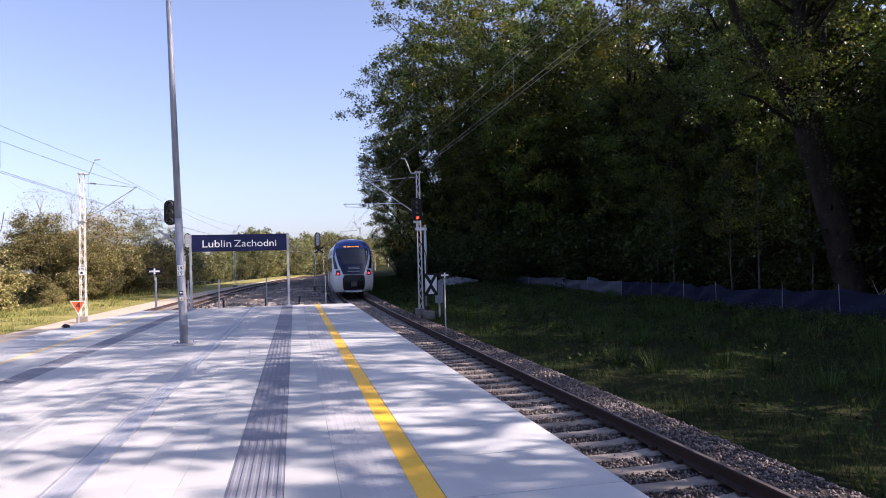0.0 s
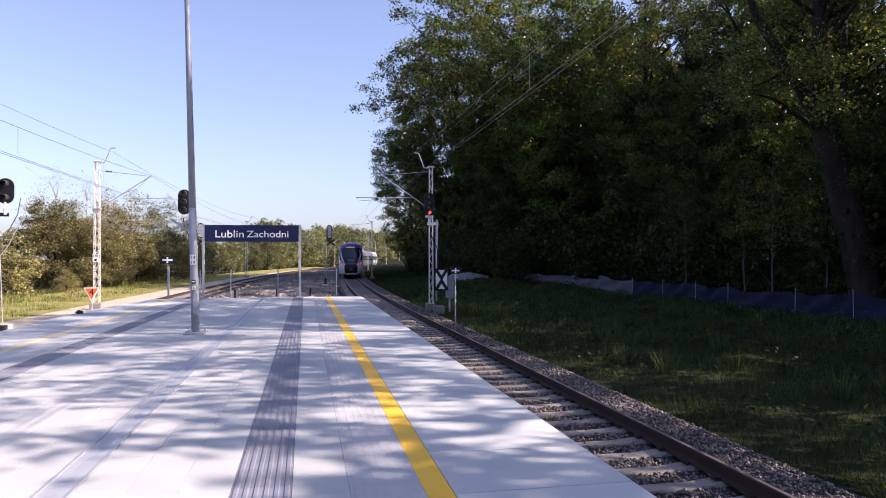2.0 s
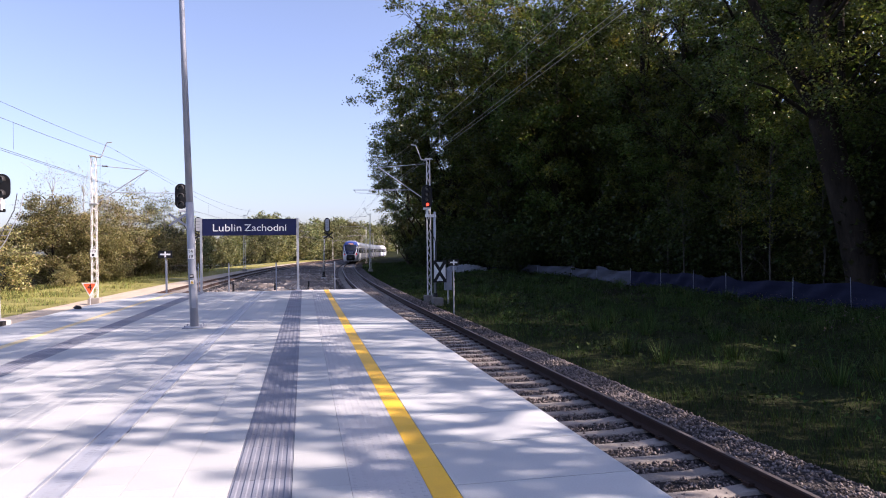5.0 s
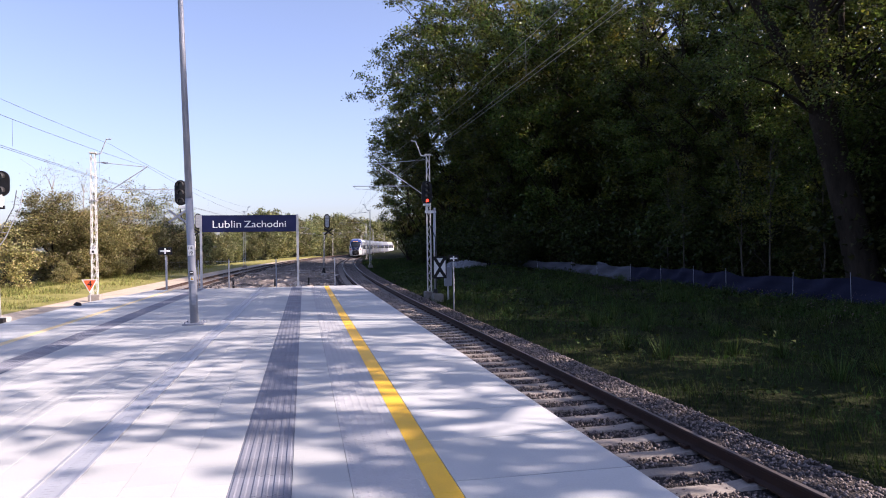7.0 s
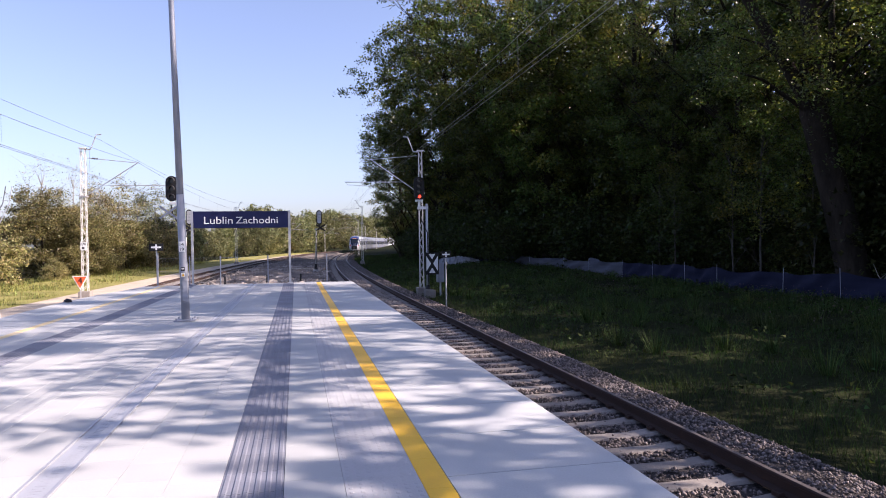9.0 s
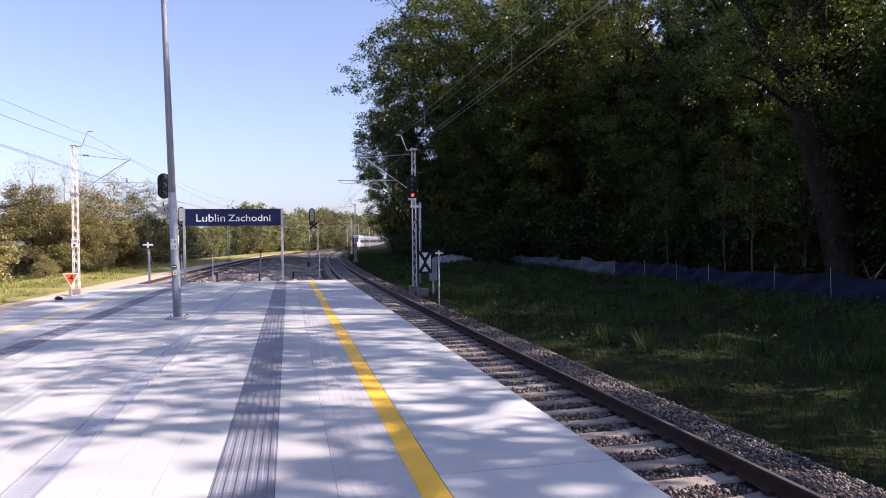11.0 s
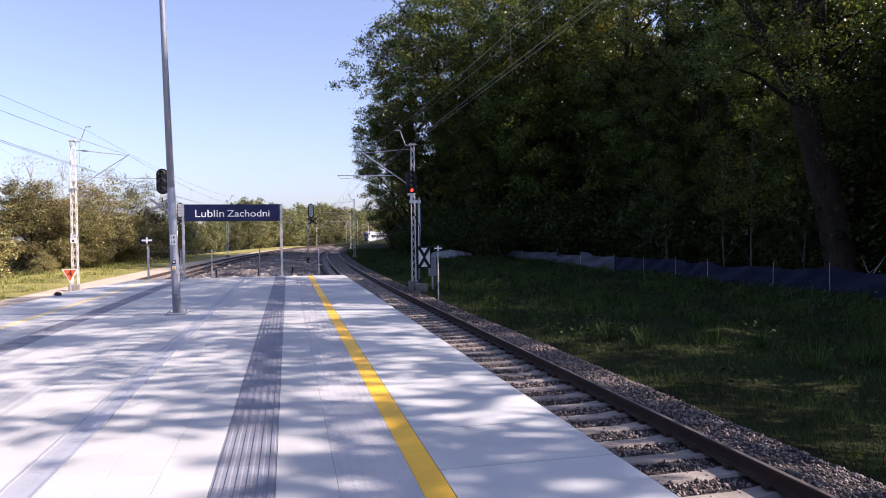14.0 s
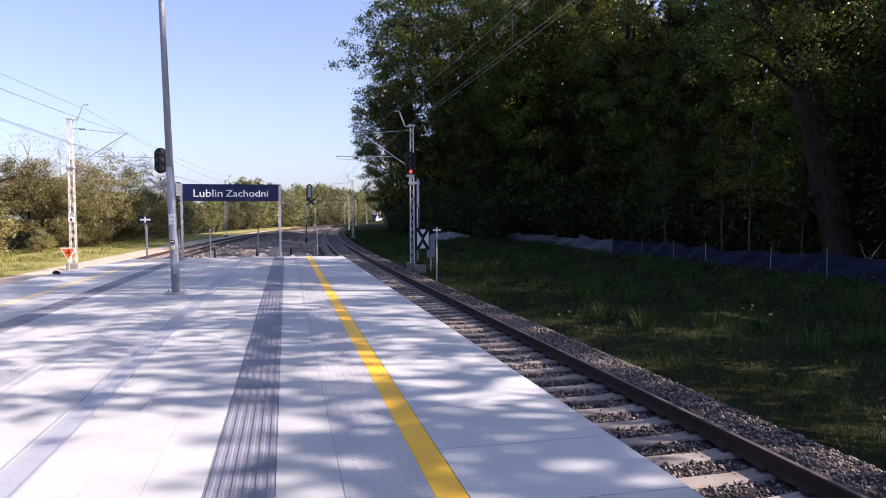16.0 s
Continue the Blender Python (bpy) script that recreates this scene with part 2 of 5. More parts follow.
# ---- mesh building ----
class Shape:
    """Gathers vertices and faces of one mesh."""
    def __init__(self):
        self.v, self.f = [], []

    def add(self, verts, faces):
        n = len(self.v)
        self.v += [tuple(p) for p in verts]
        self.f += [tuple(i + n for i in q) for q in faces]
        return self

    def box(self, c, s, m=None):
        x, y, z = (k / 2 for k in s)
        pts = [Vector((sx * x, sy * y, sz * z)) for sz in (-1, 1) for sy in (-1, 1) for sx in (-1, 1)]
        if m is not None:
            pts = [m @ p for p in pts]
        c = Vector(c)
        return self.add([p + c for p in pts], [(0, 2, 3, 1), (4, 5, 7, 6), (0, 1, 5, 4), (2, 6, 7, 3), (0, 4, 6, 2), (1, 3, 7, 5)])

    def tube(self, p0, p1, r0, r1=None, n=10):
        p0, p1 = Vector(p0), Vector(p1)
        r1 = r0 if r1 is None else r1
        d = (p1 - p0).normalized()
        a = d.orthogonal().normalized()
        b = d.cross(a)
        ring = [a * math.cos(2 * math.pi * i / n) + b * math.sin(2 * math.pi * i / n) for i in range(n)]
        vs = [p0 + q * r0 for q in ring] + [p1 + q * r1 for q in ring]
        fs = [(i, (i + 1) % n, n + (i + 1) % n, n + i) for i in range(n)] + [tuple(range(n - 1, -1, -1)), tuple(range(n, 2 * n))]
        return self.add(vs, fs)

    def limb(self, pts, radii, n=9):
        """A tapering bough along a line, in one skin."""
        k = len(pts)
        pts = [Vector(p) for p in pts]
        vs = []
        for i, p in enumerate(pts):
            d = (pts[min(i + 1, k - 1)] - pts[max(i - 1, 0)]).normalized()
            a = Vector((1, 0.1, 0)) - d * d.dot(Vector((1, 0.1, 0)))
            a = a.normalized() if a.length > 0.1 else d.orthogonal().normalized()
            b = d.cross(a)
            vs += [p + (a * math.cos(2 * math.pi * j / n) + b * math.sin(2 * math.pi * j / n)) * radii[i] for j in range(n)]
        fs = [(i * n + j, i * n + (j + 1) % n, (i + 1) * n + (j + 1) % n, (i + 1) * n + j) for i in range(k - 1) for j in range(n)]
        return self.add(vs, fs)

    def path(self, pts, r, n=6):
        for a, b in zip(pts, pts[1:]):
            self.tube(a, b, r, r, n)
        return self

    def prism(self, outline, y0, y1, axis='y'):
        """An outline of (a, b) pairs drawn out along an axis."""
        n = len(outline)
        if axis == 'y':
            vs = [(a, y0, b) for a, b in outline] + [(a, y1, b) for a, b in outline]
        elif axis == 'x':
            vs = [(y0, a, b) for a, b in outline] + [(y1, a, b) for a, b in outline]
        else:
            vs = [(a, b, y0) for a, b in outline] + [(a, b, y1) for a, b in outline]
        fs = [(i, (i + 1) % n, n + (i + 1) % n, n + i) for i in range(n)] + [tuple(range(n - 1, -1, -1)), tuple(range(n, 2 * n))]
        return self.add(vs, fs)

    def sweep(self, outline, line, closed=True):
        """An outline of (across, up) pairs carried along a line of (x, y, z) points."""
        n, k = len(outline), len(line)
        vs = []
        for i, p in enumerate(line):
            a, b = Vector(line[max(i - 1, 0)]), Vector(line[min(i + 1, k - 1)])
            d = (b - a)
            side = Vector((d.y, -d.x, 0)).normalized()
            vs += [Vector(p) + side * u + Vector((0, 0, w)) for u, w in outline]
        fs = []
        m = n if closed else n - 1
        for i in range(k - 1):
            fs += [(i * n + j, i * n + (j + 1) % n, (i + 1) * n + (j + 1) % n, (i + 1) * n + j) for j in range(m)]
        if closed:
            fs += [tuple(range(n - 1, -1, -1)), tuple(range((k - 1) * n, k * n))]
        return self.add(vs, fs)

    def mesh(self, name, mat, smooth=False, bevel=0.0):
        me = bpy.data.meshes.new(name)
        me.from_pydata([tuple(p) for p in self.v], [], self.f)
        bm = bmesh.new()
        bm.from_mesh(me)
        bmesh.ops.recalc_face_normals(bm, faces=bm.faces)
        if bevel:
            bmesh.ops.bevel(bm, geom=[e for e in bm.edges if len(e.link_faces) == 2 and e.calc_face_angle(0) > 0.7], offset=bevel, segments=2, affect='EDGES', profile=0.6)
        bm.to_mesh(me)
        bm.free()
        me.materials.append(mat)
        if smooth:
            me.polygons.foreach_set("use_smooth", [True] * len(me.polygons))
        return me


def part(name, shape, mat, parent=None, label="", smooth=False, bevel=0.0, at=None):
    """One mesh object, under a thing or under a part."""
    me = shape.mesh(name, mat, smooth, bevel) if isinstance(shape, Shape) else shape
    ob = new(name, me)
    if at is not None:
        ob.matrix_basis = at
    if parent is not None:
        ob.parent = parent
    if label:
        ob["label"] = label
    return ob


def thing(name, label, category, at=None, group="", kind=""):
    e = new(name)
    e.empty_display_size = 0.2
    if at is not None:
        e.matrix_basis = at
    return tagged(e, label, category, group, kind)


def raw_mesh(name, verts, quads, mat):
    """A mesh from arrays of vertices and of faces that all have the same number of corners."""
    me = bpy.data.meshes.new(name)
    quads = np.asarray(quads, np.int32)
    nv, (nq, k) = len(verts), quads.shape
    me.vertices.add(nv)
    me.vertices.foreach_set("co", np.asarray(verts, np.float32).ravel())
    me.loops.add(nq * k)
    me.loops.foreach_set("vertex_index", quads.ravel())
    me.polygons.add(nq)
    me.polygons.foreach_set("loop_start", np.arange(0, nq * k, k, dtype=np.int32))
    me.update(calc_edges=True)
    me.materials.append(mat)
    return me


# ---- plan of the two tracks ----
RAIL_Z = -0.76            # rail head below the platform's surface
def right_axis(y):
    return 3.83 + max(y - 25.0, 0.0) ** 2 / 2220.0
def left_axis(y):
    return -8.05 + max(y - 20.0, 0.0) ** 2 / 1760.0
def yline(axis, off, z, y0, y1, step):
    """A line along a track, at an offset to its right."""
    n = max(2, int((y1 - y0) / step) + 1)
    pts = []
    for i in range(n):
        y = y0 + (y1 - y0) * i / (n - 1)
        h = (axis(y + 0.5) - axis(y - 0.5))
        k = 1 / math.hypot(1, h)
        pts.append((axis(y) + off * k, y - off * h * k, z))
    return pts
def smooth01(a, b, x):
    t = np.clip((x - a) / (b - a), 0, 1)
    return t * t * (3 - 2 * t)
def forest_edge(y):
    """How far to the right the forest begins."""
    return np.where(y < 40, 26.0, np.where(y < 120, 26.0 - (y - 40) * 0.1, 18.0 + np.maximum(y - 120, 0) * 0.17 + np.maximum(y - 120, 0) ** 2 / 6000.0))
def ground_z(x, y):
    """Height of the ground sheet."""
    x, y = np.asarray(x, float), np.asarray(y, float)
    z = -1.22 + 0.05 * np.sin(x * 0.7 + 1.3) * np.sin(y * 0.45) + 0.04 * np.sin(x * 1.9 + y * 1.3)
    z = z + 0.5 * smooth01(8, 18, x) * smooth01(42, 62, y) + 2.5 * smooth01(27, 60, x)
    bank = smooth01(7.8, 10.5, x) * (1 - smooth01(20, 22.8, x))
    z = z + bank * (0.17 * np.sin(x * 0.9 + 0.8 * np.sin(y * 0.4)) * np.sin(y * 0.55 + 0.6 * np.sin(x * 0.7)) + 0.06 * np.sin(x * 2.3 + y * 0.8) * np.sin(y * 1.7 - x * 0.5))
    z = z + 0.15 * smooth01(-11, -16, x) * (1 - smooth01(-40, -80, x))
    return z


# ---- ground ----
def ground():
    gx = np.concatenate([-np.geomspace(60, 2500, 14)[::-1], np.arange(-58, 60, 1.0), np.geomspace(61, 2500, 14)])
    gy = np.concatenate([-np.geomspace(40, 2500, 12)[::-1], np.arange(-38, 160, 1.0), np.geomspace(161, 3000, 20)])
    X, Y = np.meshgrid(gx, gy)
    V = np.stack([X.ravel(), Y.ravel(), ground_z(X, Y).ravel()], 1)
    nx, ny = len(gx), len(gy)
    i = (np.arange(ny - 1)[:, None] * nx + np.arange(nx - 1)[None, :]).ravel()
    Q = np.stack([i, i + 1, i + nx + 1, i + nx], 1)
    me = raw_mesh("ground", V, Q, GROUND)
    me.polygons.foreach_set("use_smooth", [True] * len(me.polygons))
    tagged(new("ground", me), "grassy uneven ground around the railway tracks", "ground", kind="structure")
ground()


def strip(name, label, mat, pts_l, pts_r, ncross, bumpy, seed, kind="structure", category="ground", ruts=0.0):
    """A rough sheet between two lines."""
    rng = np.random.default_rng(seed)
    n = len(pts_l)
    A, B = np.array(pts_l), np.array(pts_r)
    u = np.linspace(0, 1, ncross)
    P = A[:, None, :] * (1 - u)[None, :, None] + B[:, None, :] * u[None, :, None]
    edge = np.minimum(u, 1 - u) * 4
    big = np.sin(P[:, :, 0] * 0.9 + P[:, :, 1] * 0.5) * np.sin(P[:, :, 1] * 0.8 - P[:, :, 0] * 0.3)
    P[:, :, 2] += (rng.normal(0, bumpy, (n, ncross)) + big * bumpy * 1.4) * np.clip(edge, 0, 1)[None, :]
    # low banks thrown up across the strip
    wave = P[:, :, 1] * 1.15 + 1.5 * np.sin(P[:, :, 0] * 0.35 + 1.0) + 0.9 * np.sin(P[:, :, 1] * 0.31 + P[:, :, 0] * 0.8)
    P[:, :, 2] += ruts * np.clip(np.sin(wave), 0, 1) ** 3 * (0.6 + 0.4 * np.sin(P[:, :, 1] * 0.23 + 2)) * np.clip(edge, 0, 1)[None, :]
    fine_wave = P[:, :, 1] * 3.3 + 1.2 * np.sin(P[:, :, 0] * 0.9) + np.sin(P[:, :, 1] * 0.7 + P[:, :, 0] * 0.5)
    P[:, :, 2] += 0.35 * ruts * np.clip(np.sin(fine_wave), 0, 1) ** 2 * (0.5 + 0.5 * np.sin(P[:, :, 0] * 0.6 + P[:, :, 1] * 0.4)) * np.clip(edge, 0, 1)[None, :]
    i = (np.arange(n - 1)[:, None] * ncross + np.arange(ncross - 1)[None, :]).ravel()
    Q = np.stack([i, i + 1, i + ncross + 1, i + ncross], 1)
    me = raw_mesh(name, P.reshape(-1, 3), Q, mat)
    me.polygons.foreach_set("use_smooth", [True] * len(me.polygons))
    return tagged(new(name, me), label, category, kind=kind)


# earth yard between the tracks beyond the platform, and the sandy path on the far side
strip("yard", "bare uneven earth and gravel between the two tracks", SOIL,
      yline(left_axis, 1.6, -1.0, 28.6, 175, 0.35), [(right_axis(y) - 1.7, y, -1.0) for y in np.linspace(28.6, 175, len(yline(left_axis, 1.6, -1.0, 28.6, 175, 0.35)))], 40, 0.05, 3, ruts=0.34)
strip("path", "pale sandy service path beside the far track", SAND,
      yline(left_axis, -4.2, -1.03, -30, 170, 1.0), yline(left_axis, -1.4, -0.97, -30, 170, 1.0), 8, 0.02, 4, category="path")


strip("verge", "sunlit dry grass verge along the sandy path", VERGE,
      yline(left_axis, -11.5, -1.04, -30, 200, 1.0), yline(left_axis, -4.15, -1.02, -30, 200, 1.0), 12, 0.04, 6, category="verge")


# ---- platform ----
P_Y0, P_Y1 = -24.0, 28.0
EDGE_R, EDGE_L = 2.22, -6.45
def edge_left(y):
    return EDGE_L + 0.75 * float(smooth01(21, 29, np.array(y)))

def platform():
    body = Shape()
    ys = [P_Y0, 20, 22, 24, 26, P_Y1]
    for y0, y1 in zip(ys, ys[1:]):
        a, b = edge_left(y0) + 0.12, edge_left(y1) + 0.12
        body.add([(a, y0, -1.4), (EDGE_R - 0.12, y0, -1.4), (EDGE_R - 0.12, y0, -0.065), (a, y0, -0.065),
                  (b, y1, -1.4), (EDGE_R - 0.12, y1, -1.4), (EDGE_R - 0.12, y1, -0.065), (b, y1, -0.065)],
                 [(0, 1, 2, 3), (4, 7, 6, 5), (0, 4, 5, 1), (1, 5, 6, 2), (2, 6, 7, 3), (3, 7, 4, 0)])
    return tagged(part("platform", body, JOINT), "pale paved island platform with concrete edge", "platform", kind="structure")
plat = platform()


def slab_mesh(name, sx, sy, sz, mat, gap=0.004, ch=0.001):
    """A paving piece with its top at z = 0 and a worn upper edge."""
    x, y = sx / 2 - gap, sy / 2 - gap
    s = Shape()
    s.add([(-x, -y, -sz), (x, -y, -sz), (x, y, -sz), (-x, y, -sz), (-x, -y, -ch), (x, -y, -ch), (x, y, -ch), (-x, y, -ch),
           (-x + ch, -y + ch, 0), (x - ch, -y + ch, 0), (x - ch, y - ch, 0), (-x + ch, y - ch, 0)],
          [(0, 1, 5, 4), (1, 2, 6, 5), (2, 3, 7, 6), (3, 0, 4, 7), (4, 5, 9, 8), (5, 6, 10, 9), (6, 7, 11, 10), (7, 4, 8, 11), (8, 9, 10, 11)])
    return s


# columns of the paving across the platform: start, end, piece length, kind
def paving():
    rng = random.Random(7)
    cols = []
    def field(x0, x1, w, ln, kind):
        n = max(1, round((x1 - x0) / w))
        for i in range(n):
            cols.append((x0 + (x1 - x0) * i / n, x0 + (x1 - x0) * (i + 1) / n, ln, kind))
    field(0.95, EDGE_R, 2, 0.95, "slab")
    field(0.77, 0.95, 1, 0.6, "yellow")
    field(0.28, 0.77, 1, 0.5, "warning")
    field(-0.10, 0.28, 0.4, 0.4, "paver")
    field(-0.50, -0.10, 1, 0.4, "tactile")
    field(-1.52, -0.50, 0.34, 0.4, "paver")
    field(-1.76, -1.52, 1, 1.0, "drain")
    field(-3.80, -1.76, 0.34, 0.4, "paver")
    field(-4.20, -3.80, 1, 0.4, "tactile")
    field(-4.93, -4.20, 0.36, 0.4, "paver")
    field(-5.10, -4.93, 1, 0.6, "worn")
    mats = {"slab": SLAB, "yellow": YELLOW, "warning": WARNING, "paver": PAVER, "tactile": TACTILE, "drain": DRAIN, "worn": YELLOW_WORN}
    counts, cache = {}, {}
    rest_by = {k: Shape() for k in mats}
    for x0, x1, ln, kind in cols:
        w = x1 - x0
        off = rng.random() * ln if kind == "paver" else 0.11 if kind == "slab" else 0
        y = P_Y0 - off
        while y < P_Y1 - 0.01:
            y0, y1 = max(y, P_Y0), min(y + ln, P_Y1)
            y += ln
            if y1 - y0 < 0.03:
                continue
            key = (kind, round(w, 3), round(y1 - y0, 3))
            if key not in cache:
                s = slab_mesh(kind, w, y1 - y0, 0.06, mats[kind], gap=0.0008 if kind == "yellow" else 0.0016 if kind in ("warning", "tactile") else 0.005 if kind == "slab" else 0.0012)
                if kind == "tactile":
                    n = 6
                    for i in range(n):
                        cx = -w / 2 + w * (i + 0.5) / n
                        h = (y1 - y0) / 2 - 0.0005
                        s.add([(cx - 0.02, -h, 0.0005), (cx + 0.02, -h, 0.0005), (cx + 0.02, h, 0.0005), (cx - 0.02, h, 0.0005),
                               (cx - 0.012, -h, 0.006), (cx + 0.012, -h, 0.006), (cx + 0.012, h, 0.006), (cx - 0.012, h, 0.006)],
                              [(0, 1, 5, 4), (1, 2, 6, 5), (2, 3, 7, 6), (3, 0, 4, 7), (4, 5, 6, 7)])
                if kind == "warning":
                    for i in range(7):
                        for j in range(7):
                            cx, cy = -w / 2 + w * (i + 0.5) / 7, -0.25 + 0.5 * (j + 0.5) / 7
                            if abs(cy) > (y1 - y0) / 2 - 0.02:
                                continue
                            q = [(cx + 0.014 * a, cy + 0.014 * b, 0.0004) for a, b in ((-1, -1), (1, -1), (1, 1), (-1, 1))]
                            q += [(cx + 0.008 * a, cy + 0.008 * b, 0.004) for a, b in ((-1, -1), (1, -1), (1, 1), (-1, 1))]
                            s.add(q, [(0, 1, 5, 4), (1, 2, 6, 5), (2, 3, 7, 6), (3, 0, 4, 7), (4, 5, 6, 7)])
                if kind == "drain":
                    m_ = 40
                    for i in range(m_ // 2):
                        s.box((0, -(y1 - y0) / 2 + (y1 - y0) * (i + 0.5) / (m_ // 2), 0.0008), (w * 0.3, 0.008, 0.0012))
                cache[key] = (s, None)
            s, me = cache[key]
            # pieces near the standpoint are objects of their own
            limit = {"slab": 60, "yellow": 120, "warning": 120, "paver": 300, "tactile": 160, "drain": 60, "worn": 120}[kind]
            near = (2.5 if kind == "paver" else 1.0) < y0 and (y1 < 12 if kind == "paver" else True) and x0 > (-3.0 if kind == "paver" else -9)
            cx, cy = (x0 + x1) / 2, (y0 + y1) / 2
            dz = rng.uniform(-0.0003, 0.0003)
            if near and counts.get(kind, 0) < limit:
                counts[kind] = counts.get(kind, 0) + 1
                if me is None:
                    me = s.mesh(kind, mats[kind])
                    cache[key] = (s, me)
                nm = {"slab": "edge_slab", "yellow": "yellow_tile", "warning": "warning_tile", "paver": "paver", "tactile": "tactile_tile", "drain": "drain_channel", "worn": "yellow_tile"}[kind]
                part(nm, me, mats[kind], plat, at=pose(cx, cy, dz))
            else:
                rest_by[kind].add([(a + cx, b + cy, c + dz) for a, b, c in s.v], s.f)
    # the far edge, which draws in towards its end
    yy = [P_Y0 + i * 1.0 for i in range(53)]
    for a, b in zip(yy, yy[1:]):
        g = 0.005
        l0, l1 = edge_left(a + g), edge_left(b - g)
        rest_by["slab"].add([(l0, a + g, -0.12), (-5.10 - g, a + g, -0.12), (-5.10 - g, b - g, -0.12), (l1, b - g, -0.12),
                             (l0, a + g, 0), (-5.10 - g, a + g, 0), (-5.10 - g, b - g, 0), (l1, b - g, 0)],
                            [(0, 1, 5, 4), (1, 2, 6, 5), (2, 3, 7, 6), (3, 0, 4, 7), (4, 5, 6, 7)])
    # steel edges of the drain
    for x in (-1.748, -1.532):
        part("drain_edge", Shape().box((x, (P_Y0 + P_Y1) / 2, 0.0055), (0.018, P_Y1 - P_Y0 - 0.02, 0.008)), GALV, plat, "bright steel drain edge")
    for k, s in rest_by.items():
        if s.v:
            me = bpy.data.meshes.new(k)
            me.from_pydata(s.v, [], s.f)
            me.materials.append(PAVER_REST if k == "paver" else mats[k])
            tagged(part("paving_rest", me, mats[k], plat), kind="stuff")


# ---- tracks ----
def rail_outline():
    return [(-0.072, -0.17), (0.072, -0.17), (0.07, -0.155), (0.012, -0.13), (0.009, -0.05), (0.034, -0.035), (0.036, -0.01),
            (0.026, 0.0), (-0.026, 0.0), (-0.036, -0.01), (-0.034, -0.035), (-0.009, -0.05), (-0.012, -0.13), (-0.07, -0.155)]

def sleeper_mesh():
    s = Shape()
    xs = [(-1.3, 0.0), (-1.0, 0.0), (-0.72, 0.0), (-0.35, -0.035), (0.35, -0.035), (0.72, 0.0), (1.0, 0.0), (1.3, -0.0)]
    rows = []
    for x, d in xs:
        z = -0.175 + d
        rows.append([(x, -0.14, -0.40), (x, -0.145, z - 0.06), (x, -0.105, z), (x, 0.105, z), (x, 0.145, z - 0.06), (x, 0.14, -0.40)])
    n = 6
    vs = [p for r in rows for p in r]
    fs = []
    for i in range(len(rows) - 1):
        fs += [(i * n + j, i * n + (j + 1) % n, (i + 1) * n + (j + 1) % n, (i + 1) * n + j) for j in range(n)]
    fs += [tuple(range(n)), tuple(range((len(rows) - 1) * n, len(rows) * n))]
    return s.add(vs, fs)

def clip_shape():
    s = Shape()
    for sx in (-1, 1):
        s.box((sx * 0.105, 0, -0.155), (0.07, 0.10, 0.03))
        s.tube((sx * 0.125, -0.05, -0.135), (sx * 0.06, -0.03, -0.14), 0.009, n=5)
        s.tube((sx * 0.125, 0.05, -0.135), (sx * 0.06, 0.03, -0.14), 0.009, n=5)
        s.tube((sx * 0.13, -0.05, -0.135), (sx * 0.13, 0.05, -0.135), 0.009, n=5)
    return s

def track(axis, name, label, y0, y1, own):
    line = yline(axis, 0, 0, y0, y1, 2.5)
    t = tagged(new(name), label, "railway track", kind="structure")
    for off in (-0.753, 0.753):
        ln = yline(axis, off, RAIL_Z, y0, y1, 2.0)
        r = part("rail", Shape().sweep(rail_outline(), ln), RAIL_SIDE, t, "rust-brown steel rail")
        top = [(x, y, z + 0.0025) for x, y, z in ln]
        part("rail_head", Shape().sweep([(-0.025, 0.0), (0.025, 0.0), (0.025, 0.001), (-0.025, 0.001)], top), RAIL_TOP, r, "worn shiny running surface")
    bed = Shape().sweep([(-2.6, -0.62), (-1.75, -0.235), (-0.9, -0.215), (0, -0.235), (0.9, -0.215), (1.03, -0.165), (1.75, -0.18), (2.6, -0.62)],
                        [(x, y, RAIL_Z) for x, y, z in line], closed=False)
    part("ballast_bed", bed, BALLAST_BED, t, "grey crushed stone ballast")
    me, cl = sleeper_mesh().mesh("sleeper", SLEEPER), clip_shape().mesh("rail_clip", RAIL_SIDE)
    rest = Shape()
    y = y0 + 0.3
    base = sleeper_mesh()
    while y < min(y1, 190):
        h = math.atan(axis(y + 0.5) - axis(y - 0.5))
        m = pose(axis(y), y, RAIL_Z, 0, 0, -math.degrees(h))
        if own[0] < y < own[1]:
            s = part("sleeper", me, CONCRETE, t, at=m)
            for off in (-0.753, 0.753):
                part("rail_clip", cl, RAIL_SIDE, s, at=pose(off, 0, 0))
        else:
            rest.add([m @ Vector(p) for p in base.v], base.f)
        y += 0.6
    me2 = bpy.data.meshes.new("sleepers")
    me2.from_pydata([tuple(p) for p in rest.v], [], rest.f)
    me2.materials.append(SLEEPER)
    tagged(part("sleeper_rest", me2, CONCRETE, t), kind="stuff")
    return t

